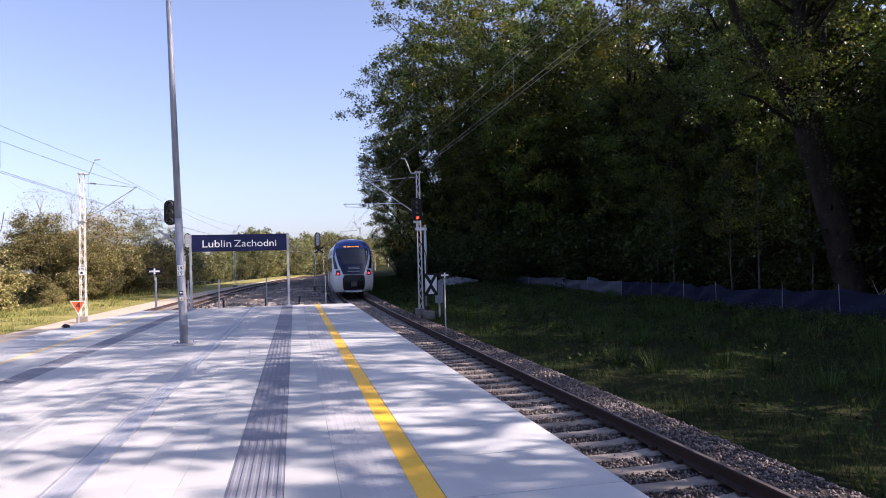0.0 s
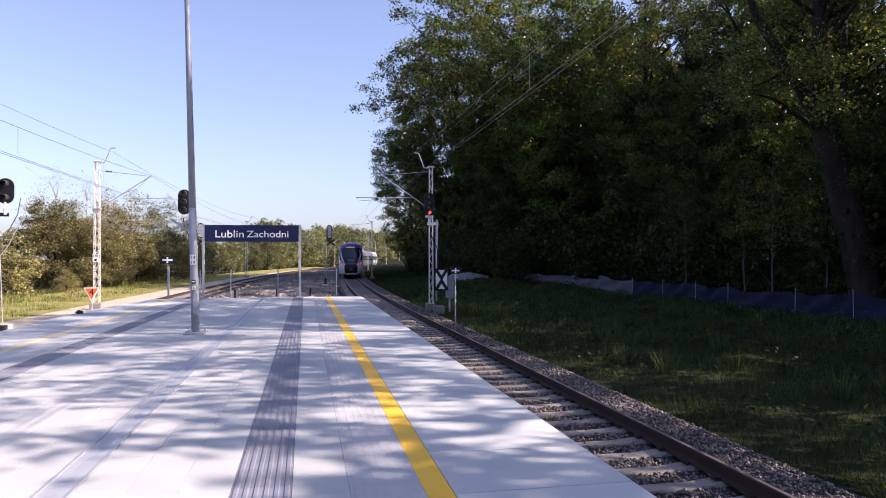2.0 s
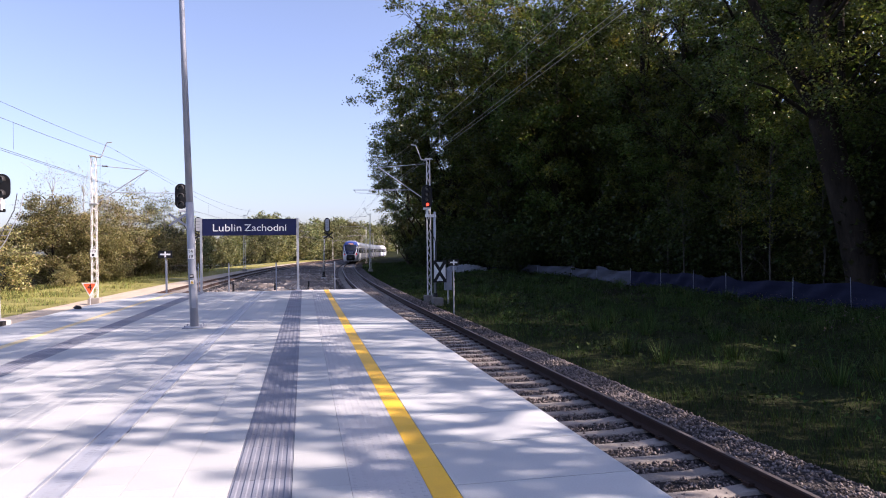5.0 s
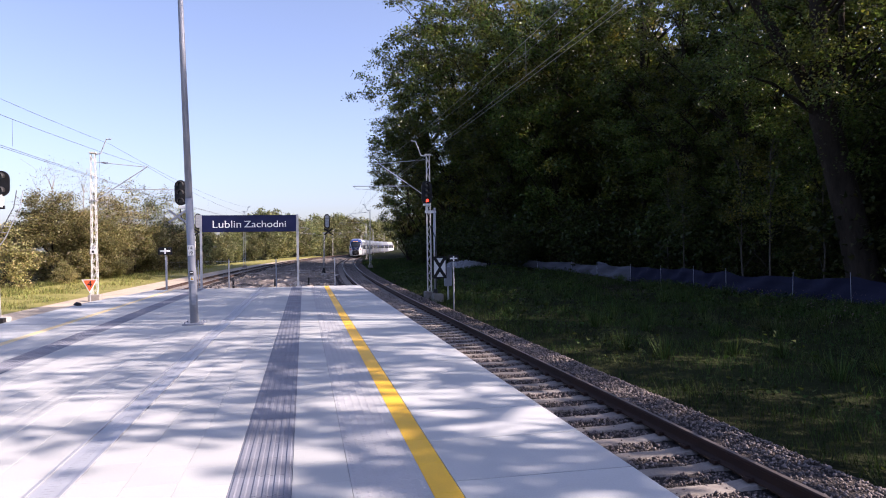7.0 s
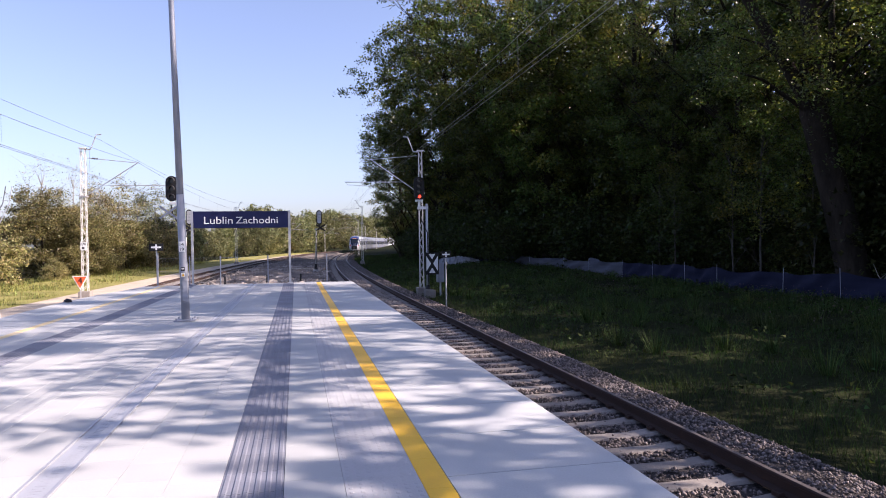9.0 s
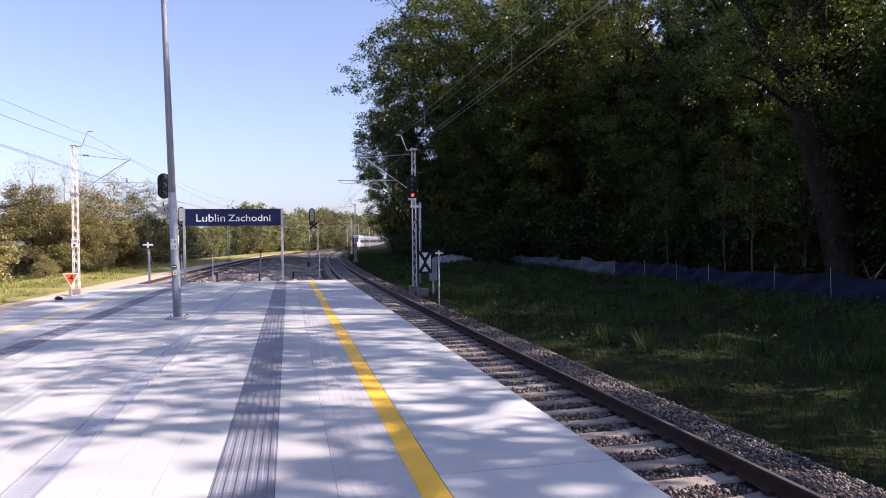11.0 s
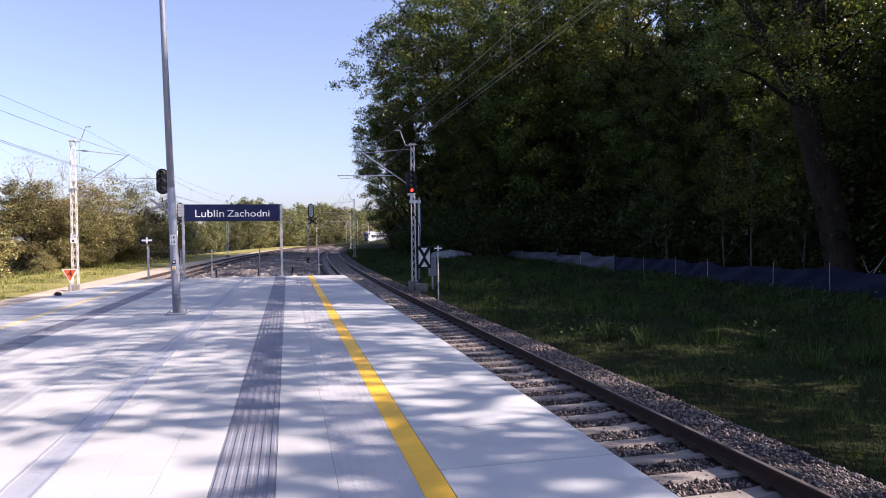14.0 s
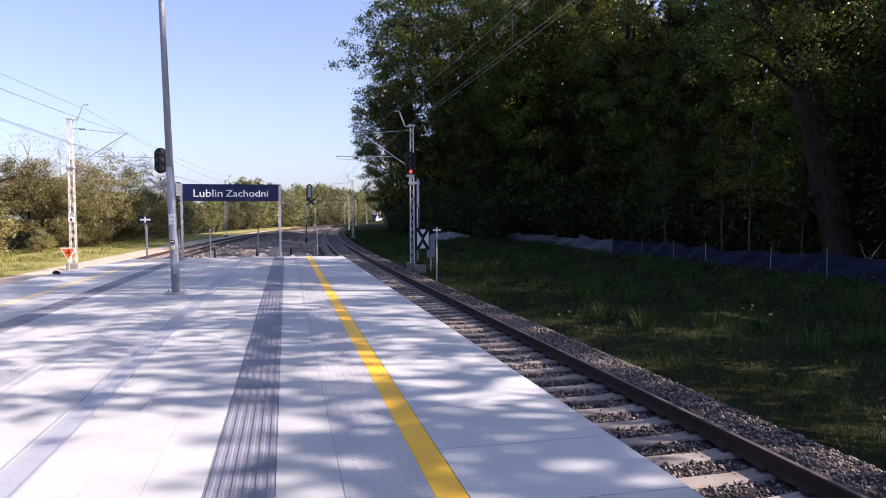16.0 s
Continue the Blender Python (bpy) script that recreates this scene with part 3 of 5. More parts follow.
def stone_heap(name, label, category, mat, x, y, z, size, rng):
    """Broken stones, each an uneven lump of eight faces."""
    octa = np.array([[1, 0, 0], [0, 1, 0], [-1, 0, 0], [0, -1, 0], [0, 0, 0.9], [0, 0, -0.9]], float)
    tri = np.array([[0, 1, 4], [1, 2, 4], [2, 3, 4], [3, 0, 4], [1, 0, 5], [2, 1, 5], [3, 2, 5], [0, 3, 5]])
    n = len(x)
    P = octa[None] * (1 + rng.uniform(-0.6, 0.5, (n, 6, 3))) * size[:, None, None]
    ang, tilt = rng.uniform(0, 6.28, n), rng.uniform(-0.9, 0.9, n)
    c, s = np.cos(tilt)[:, None], np.sin(tilt)[:, None]
    P = np.stack([P[..., 0], P[..., 1] * c - P[..., 2] * s, P[..., 1] * s + P[..., 2] * c], 2)
    c, s = np.cos(ang)[:, None], np.sin(ang)[:, None]
    P = np.stack([P[..., 0] * c - P[..., 1] * s, P[..., 0] * s + P[..., 1] * c, P[..., 2]], 2)
    P += np.stack([x, y, z], 1)[:, None, :]
    F = (tri[None] + (np.arange(n) * 6)[:, None, None]).reshape(-1, 3)
    tagged(new(name, raw_mesh(name, P.reshape(-1, 3), F, mat)), label, category, kind="stuff")

def ballast_stones():
    """Loose crushed stone on the bed of the near track."""
    rng = np.random.default_rng(11)
    n1, n2 = 40000, 20000
    y = np.concatenate([rng.uniform(-2.0, 18, n1), 18 + 82 * rng.random(n2) ** 1.5])
    off = rng.uniform(-1.55, 2.75, len(y))
    ax = np.array([right_axis(v) for v in y])
    x = ax + off
    a = np.abs(off)
    z = RAIL_Z + np.where(a > 1.75, -0.18 - (a - 1.75) * 0.518, np.where(off > 1.03, -0.172, -0.225))
    # keep the rails' feet and the sleepers' tops clear
    ph = ((y + 24.0 - 0.3) / 0.6) % 1.0
    on_sl = (np.abs(ph - 0.0) < 0.2) | (np.abs(ph - 1.0) < 0.2)
    keep = ~((np.abs(a - 0.753) < 0.11) | (on_sl & (a < 1.32) & (off < 0.92) & (rng.random(len(y)) > 0.06)))
    x, y, z = x[keep], y[keep], z[keep]
    size = rng.uniform(0.013, 0.026, len(x)) * np.interp(y, [5, 18, 40, 100], [1.0, 1.25, 2.0, 3.2])
    stone_heap("ballast_stones", "loose grey-brown crushed stone around the sleepers", "ballast", STONE, x, y, z + rng.uniform(-0.004, 0.022, len(x)), size, rng)

def yard_clods():
    """Clods and rubble on the bare earth beyond the platform."""
    rng = np.random.default_rng(17)
    n = 9000
    y = 29 + 60 * rng.random(n) ** 1.4
    u = rng.random(n)
    x = np.array([left_axis(v) + 1.8 for v in y]) * (1 - u) + np.array([right_axis(v) - 1.9 for v in y]) * u
    heap = np.sin(x * 0.8 + y * 0.5) * np.sin(y * 0.9 - x * 0.4)
    k = heap > rng.uniform(-0.9, 0.6, n)
    x, y = x[k], y[k]
    stone_heap("earth_clods", "loose clods and rubble on the bare earth", "rubble", CLOD, x, y, np.full(len(x), -0.97), rng.uniform(0.03, 0.13, len(x)) * (1 + y / 80), rng)


# ---- trees ----
def leaf_blades(centres, size, rng, flat=0.35):
    """Leaves: a pointed blade at each centre."""
    n = len(centres)
    nrm = rng.normal(0, 1, (n, 3))
    nrm[:, 2] = np.abs(nrm[:, 2]) + flat
    nrm /= np.linalg.norm(nrm, axis=1)[:, None]
    t = np.cross(nrm, rng.normal(0, 1, (n, 3)))
    t /= np.linalg.norm(t, axis=1)[:, None] + 1e-9
    b = np.cross(nrm, t)
    s = (size * rng.uniform(0.6, 1.3, n))[:, None]
    V = np.stack([centres - t * s, centres + t * s * 0.7 - b * s * 0.66, centres + t * s * 0.8 + b * s * 0.62], 1)
    return V.reshape(-1, 3), np.arange(n * 3).reshape(-1, 3)


def tree_variant(seed, height, radius, low, n_clump, per, leaf, mat, trunk_r=0.3, lean=0.0, spread=0.62, bare=0.0, thin=0.0, wood_mat=None, heavy=1.0, ragged=0.0, open_from=0.46, top=1.0):
    """Trunk with limbs, and a crown of leaf sprays round the limbs' ends: returns the two meshes."""
    rng = np.random.default_rng(seed)
    wood = Shape()
    pts, p = [], np.zeros(3)
    segs = 7
    for i in range(segs + 1):
        pts.append(p.copy())
        p = p + np.array([rng.normal(0, 0.02) * height / segs + lean * height / segs, rng.normal(0, 0.025) * height / segs, height * 0.82 / segs])
    rad = [trunk_r * (1 - 0.88 * i / segs) for i in range(segs + 1)]
    wood.limb([pts[0] - np.array([0, 0, 0.4]), pts[0] + np.array([0, 0, 0.5])] + pts[1:], [rad[0] * 1.35, rad[0] * 1.05] + rad[1:], 9)
    cz, hz = (low + height) / 2, (height - low) / 2
    cl = []
    lobes = rng.normal(0, 1, (9, 3))
    lobes /= np.linalg.norm(lobes, axis=1)[:, None]
    while len(cl) < n_clump:
        d = rng.normal(0, 1, 3)
        d /= np.linalg.norm(d)
        r = rng.uniform(0.25, 1.0) ** 0.45
        k = 0.78 - 0.2 * ragged + (0.3 + 0.25 * ragged) * max(0, float(np.max(lobes @ d)) ** 3) + rng.normal(0, 0.05)
        q = d * r * k
        up = (q[2] + 1) / 2
        upc = min(max(up, 0), 1)
        wdt = radius * (0.75 + 0.45 * math.sin(math.pi * upc ** heavy) ** 0.8 - (0.25 * up if heavy == 1 else 0))
        c = np.array([q[0] * wdt, q[1] * wdt, cz + q[2] * hz])
        f = np.clip(c[2] / (height * 0.82), 0, 1)
        c[:2] += pts[int(f * segs)][:2]
        cl.append(c)
    cl = np.array(cl)
    # limbs reach for a share of the sprays
    for c in cl[: max(12, n_clump // 9)]:
        f = np.clip((c[2] - radius * 0.45) / (height * 0.82), 0.12, 0.98)
        i = int(f * segs)
        a = Vector(pts[min(i, segs)])
        e = Vector(c)
        mid = a.lerp(e, 0.5) + Vector((rng.normal(0, 0.3), rng.normal(0, 0.3), 0.25 + rng.normal(0, 0.2)))
        r0 = max(0.025, trunk_r * 0.30 * (1 - 0.6 * f))
        wood.limb([a, a.lerp(mid, 0.5) + Vector((0, 0, 0.1)), mid, mid.lerp(e, 0.5) + Vector((0, 0, 0.08)), e], [r0, r0 * 0.8, r0 * 0.6, r0 * 0.35, 0.01], 5)
        for _ in range(2):
            tw = e + Vector(rng.normal(0, 0.7, 3))
            wood.tube(mid.lerp(e, 0.6), tw, r0 * 0.3, 0.008, 4)
    ctr = np.repeat(cl, per, 0)
    off = rng.normal(0, 1, (len(ctr), 3)) * np.array([spread, spread, spread * 0.62])
    ctr = ctr + off
    # whole sprays are missing in the upper half, so that the sun breaks through
    up = np.clip((cl[:, 2] / height - open_from) / 0.15, 0, 1)
    up = up * (1 - (1 - top) * np.clip((cl[:, 2] / height - 0.62) / 0.08, 0, 1))
    whole = rng.random(len(cl)) > thin * up
    keep = np.repeat(whole, per) & (rng.random(len(ctr)) > bare)
    V, Q = leaf_blades(ctr[keep], leaf, rng)
    tm = wood.mesh("trunk", wood_mat or BARK, smooth=True)
    cm = raw_mesh("crown", V, Q, mat)
    return tm, cm


def plant(variant, name, label, category, x, y, rot, scale=1.0, z=None, group="", sz=None):
    zz = float(ground_z(x, y)) - 0.05 if z is None else z
    t = thing(name, label, category, group=group)
    t.matrix_basis = pose(x, y, zz, 0, 0, rot)
    t.scale = (scale, scale, sz or scale)
    for nm, me in zip(("trunk", "crown"), variant):
        part(nm, me, None, t)
    return t


def forest():
    rng = random.Random(21)
    THIN, S0, S1 = 0.46, 1.16, 1.28
    oaks = [tree_variant(100 + i, h, r, low, 500, 165, 0.078, LEAF_OAK, 0.36, spread=0.28, thin=THIN, open_from=0.37, top=0.5) for i, (h, r, low) in enumerate([(25, 6.2, 3.0), (23, 5.8, 2.0), (27, 6.6, 4.0)])]
    dense = [tree_variant(130 + i, h, r, low, 420, 150, 0.08, LEAF_OAK, 0.4, spread=0.3, thin=0.44, open_from=0.42) for i, (h, r, low) in enumerate([(25, 6.6, 2.0), (24, 6.2, 1.0), (27, 6.8, 2.5)])]
    full = [tree_variant(160 + i, h, r, low, 380, 105, 0.125, LEAF_OAK, 0.42, spread=0.38, heavy=1.8, ragged=1.0, thin=0.08, open_from=0.4) for i, (h, r, low) in enumerate([(26, 6.6, 1.5), (25, 6.4, 1.0)])]
    guard = [tree_variant(170 + i, 23.6, 6.4, 0.8, 560, 42, 0.15, LEAF_OAK, 0.34, spread=0.3, thin=0.55, open_from=0.5) for i in range(2)]
    thinner = [tree_variant(150 + i, 25, 6.4, 2.5, 210, 26, 0.30, LEAF_OAK, 0.36, spread=0.6, thin=0.2) for i in range(2)]
    backs = [tree_variant(200 + i, h, 6.5, 1, 240, 24, 0.4, LEAF_SHADED, 0.34, spread=0.9) for i, h in enumerate([18, 20])]
    # tall oaks where the forest comes closest to the curve
    for x, y, s, k in ((19.0, 86, 1.5, 0), (17.2, 95, 1.38, 1), (15.9, 104, 0.95, 0), (21.8, 78, 1.48, 1), (21.6, 70, 1.2, 0), (23.6, 62, 1.15, 1), (24.2, 90, 1.25, 0), (18.5, 116, 0.7, 0), (26, 72, 1.08, 0), (25, 84, 1.0, 1)):
        plant(full[k], "tree", "tall leafy oak at the dense forest edge", "tree", x, y, rng.uniform(0, 360), s, group="forest edge trees")
    under = [tree_variant(300 + i, 6.0, 3.2, 0.2, 110, 36, 0.145, LEAF_SHADED, 0.07, spread=0.5) for i in range(2)]
    # the forest's edge
    y = -22.0
    while y < 236:
        x = float(forest_edge(np.array(y))) + rng.uniform(2.5, 4.5)
        if 22 < y < 32 or y > 64:
            x += 4.5
        plant(rng.choice(guard if y < -1 else oaks if y < 23 else dense if y < 50 else full if y < 90 else thinner), "tree", "tall leafy oak at the dense forest edge", "tree", x, y, rng.uniform(0, 360), (rng.uniform(1.0, 1.1) if y < -1 else rng.uniform(S0, S1) if y < 23 else rng.uniform(1.04, 1.14) if y < 50 else rng.uniform(1.12, 1.22) if y < 78 else rng.uniform(0.68, 0.8)), group="forest edge trees")
        y += rng.uniform(6.0, 8.0) if y < 70 else rng.uniform(8, 11)
    y = -24.0
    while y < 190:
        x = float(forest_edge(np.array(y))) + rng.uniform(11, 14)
        plant(rng.choice(backs), "tree", "leafy tree inside the forest with shade put into its leaf colour", "tree", x, y, rng.uniform(0, 360), rng.uniform(0.9, 1.1) * (1.3 if 40 < y < 80 else 0.92 if 24 < y < 40 else 1.05 if y < 24 else 0.8), group="inner forest trees")
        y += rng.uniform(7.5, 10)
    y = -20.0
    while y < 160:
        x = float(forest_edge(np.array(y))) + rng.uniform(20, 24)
        plant(rng.choice(backs), "tree", "leafy tree inside the forest with shade put into its leaf colour", "tree", x, y, rng.uniform(0, 360), rng.uniform(0.85, 1.05), group="inner forest trees")
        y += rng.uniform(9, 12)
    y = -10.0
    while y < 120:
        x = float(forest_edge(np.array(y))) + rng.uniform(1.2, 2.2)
        plant(rng.choice(under), "shrub", "leafy shrub under the forest edge with shade put into its leaf colour", "shrub", x, y, rng.uniform(0, 360), rng.uniform(0.6, 1.15), group="forest shrubs")
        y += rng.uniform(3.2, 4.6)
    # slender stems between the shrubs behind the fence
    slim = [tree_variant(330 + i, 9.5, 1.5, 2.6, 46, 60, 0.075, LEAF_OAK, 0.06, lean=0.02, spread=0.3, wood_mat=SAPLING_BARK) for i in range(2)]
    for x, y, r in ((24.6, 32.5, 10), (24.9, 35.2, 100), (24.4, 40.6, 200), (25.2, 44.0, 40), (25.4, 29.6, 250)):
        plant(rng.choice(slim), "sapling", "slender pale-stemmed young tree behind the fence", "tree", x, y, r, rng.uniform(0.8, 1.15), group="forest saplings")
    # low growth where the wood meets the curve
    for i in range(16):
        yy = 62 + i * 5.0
        plant(rng.choice(under), "shrub", "leafy shrub under the forest edge with shade put into its leaf colour", "shrub", 0.15 * yy + 2.4 + max(0, 88 - yy) * 0.3 + rng.uniform(-0.4, 0.8), yy, rng.uniform(0, 360), rng.uniform(0.7, 1.1), group="forest shrubs")
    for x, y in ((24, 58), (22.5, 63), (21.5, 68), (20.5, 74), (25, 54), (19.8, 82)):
        plant(rng.choice(under), "shrub", "leafy shrub under the forest edge with shade put into its leaf colour", "shrub", x, y, rng.uniform(0, 360), rng.uniform(0.8, 1.2), group="forest shrubs")
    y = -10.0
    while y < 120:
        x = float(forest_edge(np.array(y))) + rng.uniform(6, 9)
        plant(rng.choice(under), "shrub", "leafy shrub under the forest edge with shade put into its leaf colour", "shrub", x, y, rng.uniform(0, 360), rng.uniform(1.1, 1.6), group="forest shrubs")
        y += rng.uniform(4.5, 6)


def left_woods():
    rng = random.Random(5)
    dome = tree_variant(400, 8.5, 3.7, -1.2, 130, 400, 0.076, LEAF_BUSH, 0.12, spread=0.36)
    bush = [tree_variant(402 + i, 6.0, 3.3, -1.0, 85, 190, 0.105, (LEAF_BUSH, LEAF_PALE)[i], 0.1, spread=0.36) for i in range(2)]
    low = tree_variant(406, 4.3, 2.5, -0.9, 75, 150, 0.088, LEAF_PALE, 0.06, spread=0.3)
    pale = [tree_variant(410 + i, 9.0, 2.9, 0.6, 130, 42, 0.085, LEAF_PALE, 0.14, spread=0.3, wood_mat=PALE_BARK) for i in range(2)]
    far = [tree_variant(420 + i, 13.0, 4.6, -0.3, 115, 38, 0.31, LEAF_FAR, 0.2, spread=0.62) for i in range(2)]
    # one broad domed bush with a lower shoulder
    for x, y, r, s in ((-21.1, 64, 20, 1.04), (-18.9, 67.5, 140, 0.86)):
        plant(dome, "bush", "broad domed olive brown bush on the grassy bank", "bush", x, y, r, s, group="bank bushes")
    for x, y, s in ((-20.0, 51.5, 1.0), (-22.6, 50, 1.05), (-24.6, 53, 1.15), (-18.3, 58, 0.4), (-17.6, 70, 0.4)):
        plant(low, "bush", "low yellow green bush in the dry grass", "bush", x, y, rng.uniform(0, 360), s, group="bank bushes")
    for x, y, s in ((-21.0, 79, 0.98), (-18.6, 82, 1.0), (-17.4, 88, 0.95), (-23.6, 82, 1.1), (-16.0, 95, 0.85), (-23.0, 71, 1.05), (-19.6, 74, 1.0)):
        plant(rng.choice(bush), "bush", "sunlit olive brown bush on the grassy bank", "bush", x, y, rng.uniform(0, 360), s, group="bank bushes")
    for x, y, s in ((-21.6, 83, 1.16), (-20.2, 86, 1.18), (-18.9, 89, 1.14), (-17.6, 93, 1.16), (-22.8, 88, 1.12), (-16.4, 99, 0.98)):
        plant(rng.choice(pale), "tree", "slender pale yellowing tree on the bank", "tree", x, y, rng.uniform(0, 360), s, group="pale bank trees")
    twig = tree_variant(440, 11.0, 2.6, 3.5, 120, 12, 0.06, LEAF_PALE, 0.10, spread=0.4, bare=0.5, wood_mat=PALE_BARK)
    for x, y, r in ((-24.4, 74, 0), (-22.4, 77, 120)):
        plant(twig, "tree", "nearly bare pale tree above the bushes", "tree", x, y, r, 1.12, group="bare bank trees")
    y = 95.0
    while y < 420:
        ax = left_axis(y)
        for k in range(2 if y > 130 else 1):
            x = ax - 12 - 9 * k + rng.uniform(-2, 2)
            plant(rng.choice(far), "tree", "leafy green tree in a distant belt", "tree", x, y + rng.uniform(-3, 3), rng.uniform(0, 360), rng.uniform(0.85, 1.1) * (1 + 0.12 * k) * float(np.interp(y, [95, 170, 200, 300], [0.52, 0.58, 0.98, 1.16])) , group="distant tree belt")
        y += rng.uniform(7, 10) * (1 + y / 400)
    for i in range(16):
        x, y = 5 + i * 7.5, 420 + rng.uniform(-10, 20)
        plant(far[i % 2], "tree", "leafy green tree in a distant belt", "tree", x, y, rng.uniform(0, 360), rng.uniform(1.2, 1.5), group="distant tree belt")


def grass():
    rng = np.random.default_rng(3)
    def blades(n, x0, x1, y0, y1, h, mat, label, w=0.012, clear=None):
        x, y = rng.uniform(x0, x1, n), y0 + (y1 - y0) * rng.random(n) ** 1.5
        if clear:
            k = clear(x, y)
            x, y = x[k], y[k]
        clump = 0.35 + 1.3 * (0.5 + 0.5 * np.sin(x * 1.7 + np.sin(y * 0.9) * 2) * np.sin(y * 1.3 + x * 0.4))
        n = len(x)
        tuft = np.sin(x * 0.75 + 1.3 * np.sin(y * 0.33)) * np.sin(y * 0.62 + 1.1 * np.sin(x * 0.5)) + 0.5 * np.sin(x * 2.9 + y) * np.sin(y * 2.3 - x)
        hh = h * rng.uniform(0.4, 1.2, n) * clump * (1 + 0.5 * np.clip(tuft, -1, 1.5) * np.clip((np.abs(x) - 7) / 3, 0, 1))
        a = rng.uniform(0, 6.28, n)
        bend = rng.uniform(0.2, 1.0, n) * hh
        base = np.stack([x, y, ground_z(x, y) - 0.02], 1)
        side = np.stack([-np.sin(a), np.cos(a), np.zeros(n)], 1) * (w * (1 + np.hypot(x, y) / 18))[:, None]
        out = np.stack([np.cos(a), np.sin(a), np.zeros(n)], 1)
        up = np.array([0, 0, 1.0])
        mid = base + out * (bend * 0.35)[:, None] + up * (hh * 0.6)[:, None]
        tip = base + out * bend[:, None] + up * hh[:, None]
        V = np.stack([base - side, base + side, tip * 0.85 + mid * 0.15], 1)
        Q = np.arange(n)[:, None] * 3 + np.array([[0, 1, 2]])
        me = raw_mesh("grass", V.reshape(-1, 3), Q, mat)
        tagged(new("grass", me), label, "grass", kind="stuff")
    # broad weeds among the grass
    n = 26000
    x, y = rng.uniform(6.4, 25, n), 3 + 65 * rng.random(n) ** 1.6
    k = (np.sin(x * 0.9 + np.sin(y * 0.5) * 2) * np.sin(y * 0.7 + x * 0.3) > rng.uniform(-0.6, 0.6, n)) & (x > np.array([right_axis(v) for v in y]) + 2.9)
    x, y = x[k], y[k]
    V, Q = leaf_blades(np.stack([x, y, ground_z(x, y) + rng.uniform(0.02, 0.34, len(x))], 1), 0.045 * (1 + np.hypot(x, y) / 40), rng, 0.8)
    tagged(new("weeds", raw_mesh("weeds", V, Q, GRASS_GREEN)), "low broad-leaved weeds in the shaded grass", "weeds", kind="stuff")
    # tall tussocks
    m, per = 150, 70
    tx, ty = rng.uniform(7.6, 21.5, m), 11 + 41 * rng.random(m)
    ok = tx > np.array([right_axis(v) for v in ty]) + 3.4
    tx, ty = np.repeat(tx[ok], per), np.repeat(ty[ok], per)
    n = len(tx)
    a, r, hh = rng.uniform(0, 6.28, n), np.abs(rng.normal(0, 0.16, n)), np.repeat(rng.uniform(0.3, 0.75, n // per), per) * rng.uniform(0.6, 1.1, n)
    out = np.stack([np.cos(a), np.sin(a), np.zeros(n)], 1)
    base = np.stack([tx, ty, ground_z(tx, ty) - 0.02], 1) + out * r[:, None]
    tip = base + out * (hh * rng.uniform(0.2, 0.8, n))[:, None] + np.array([0, 0, 1.0]) * hh[:, None]
    side = np.stack([-np.sin(a), np.cos(a), np.zeros(n)], 1) * (0.006 * (1 + np.hypot(tx, ty) / 25))[:, None]
    V = np.stack([base - side, base + side, tip], 1).reshape(-1, 3)
    tagged(new("tussocks", raw_mesh("tussocks", V, np.arange(n * 3).reshape(-1, 3), TUSSOCK)), "tall fresh green tussocks on the shaded bank", "grass", kind="stuff")
    # dry seed heads towards the fence
    n = 2600
    x, y = rng.uniform(14, 22.6, n), rng.uniform(16, 50, n)
    k = np.sin(x * 0.6 + 1) * np.sin(y * 0.31) + 0.11 * (x - 18) > rng.uniform(-0.5, 0.7, n)
    x, y = x[k], y[k]
    V, Q = leaf_blades(np.stack([x, y, ground_z(x, y) + rng.uniform(0.15, 0.55, len(x))], 1), 0.035, rng, 0.8)
    tagged(new("seed_heads", raw_mesh("seed_heads", V, Q, SEED_HEAD)), "pale dry seed heads above the shaded grass", "weeds", kind="stuff")
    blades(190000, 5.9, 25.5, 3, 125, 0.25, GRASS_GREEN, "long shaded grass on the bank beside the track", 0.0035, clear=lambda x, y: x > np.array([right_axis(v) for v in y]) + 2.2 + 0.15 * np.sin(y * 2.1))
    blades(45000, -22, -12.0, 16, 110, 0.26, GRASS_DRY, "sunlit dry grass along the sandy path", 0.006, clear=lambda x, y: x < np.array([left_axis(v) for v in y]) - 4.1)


RT = track(right_axis, "track_right", "curving railway track with concrete sleepers beside the platform", -24, 420, (2.5, 60))
LT = track(left_axis, "track_left", "railway track on the far side of the platform", -24, 300, (200, 201))


# ---- writing ----
def text_mesh(body, height=None, width=None, mat=WHITE, depth=0.004, bold=0.0):
    """Letters as a mesh, standing in the x-z plane and read from -y, centred."""
    cu = bpy.data.curves.new("lettering", 'FONT')
    cu.body = body
    cu.extrude = depth
    cu.offset = bold
    ob = new("lettering", cu)
    bpy.context.view_layer.update()
    me = bpy.data.meshes.new_from_object(ob.evaluated_get(bpy.context.evaluated_depsgraph_get()))
    bpy.data.objects.remove(ob)
    co = np.empty(len(me.vertices) * 3, np.float32)
    me.vertices.foreach_get("co", co)
    co = co.reshape(-1, 3)
    lo, hi = co.min(0), co.max(0)
    k = (width / (hi[0] - lo[0])) if width else height / (hi[1] - lo[1])
    c = (lo + hi) / 2
    out = np.stack([(co[:, 0] - c[0]) * k, -co[:, 2], (co[:, 1] - c[1]) * k], 1)
    me.vertices.foreach_set("co", out.astype(np.float32).ravel())
    me.materials.clear()
    me.materials.append(mat)
    me.update()
    return me


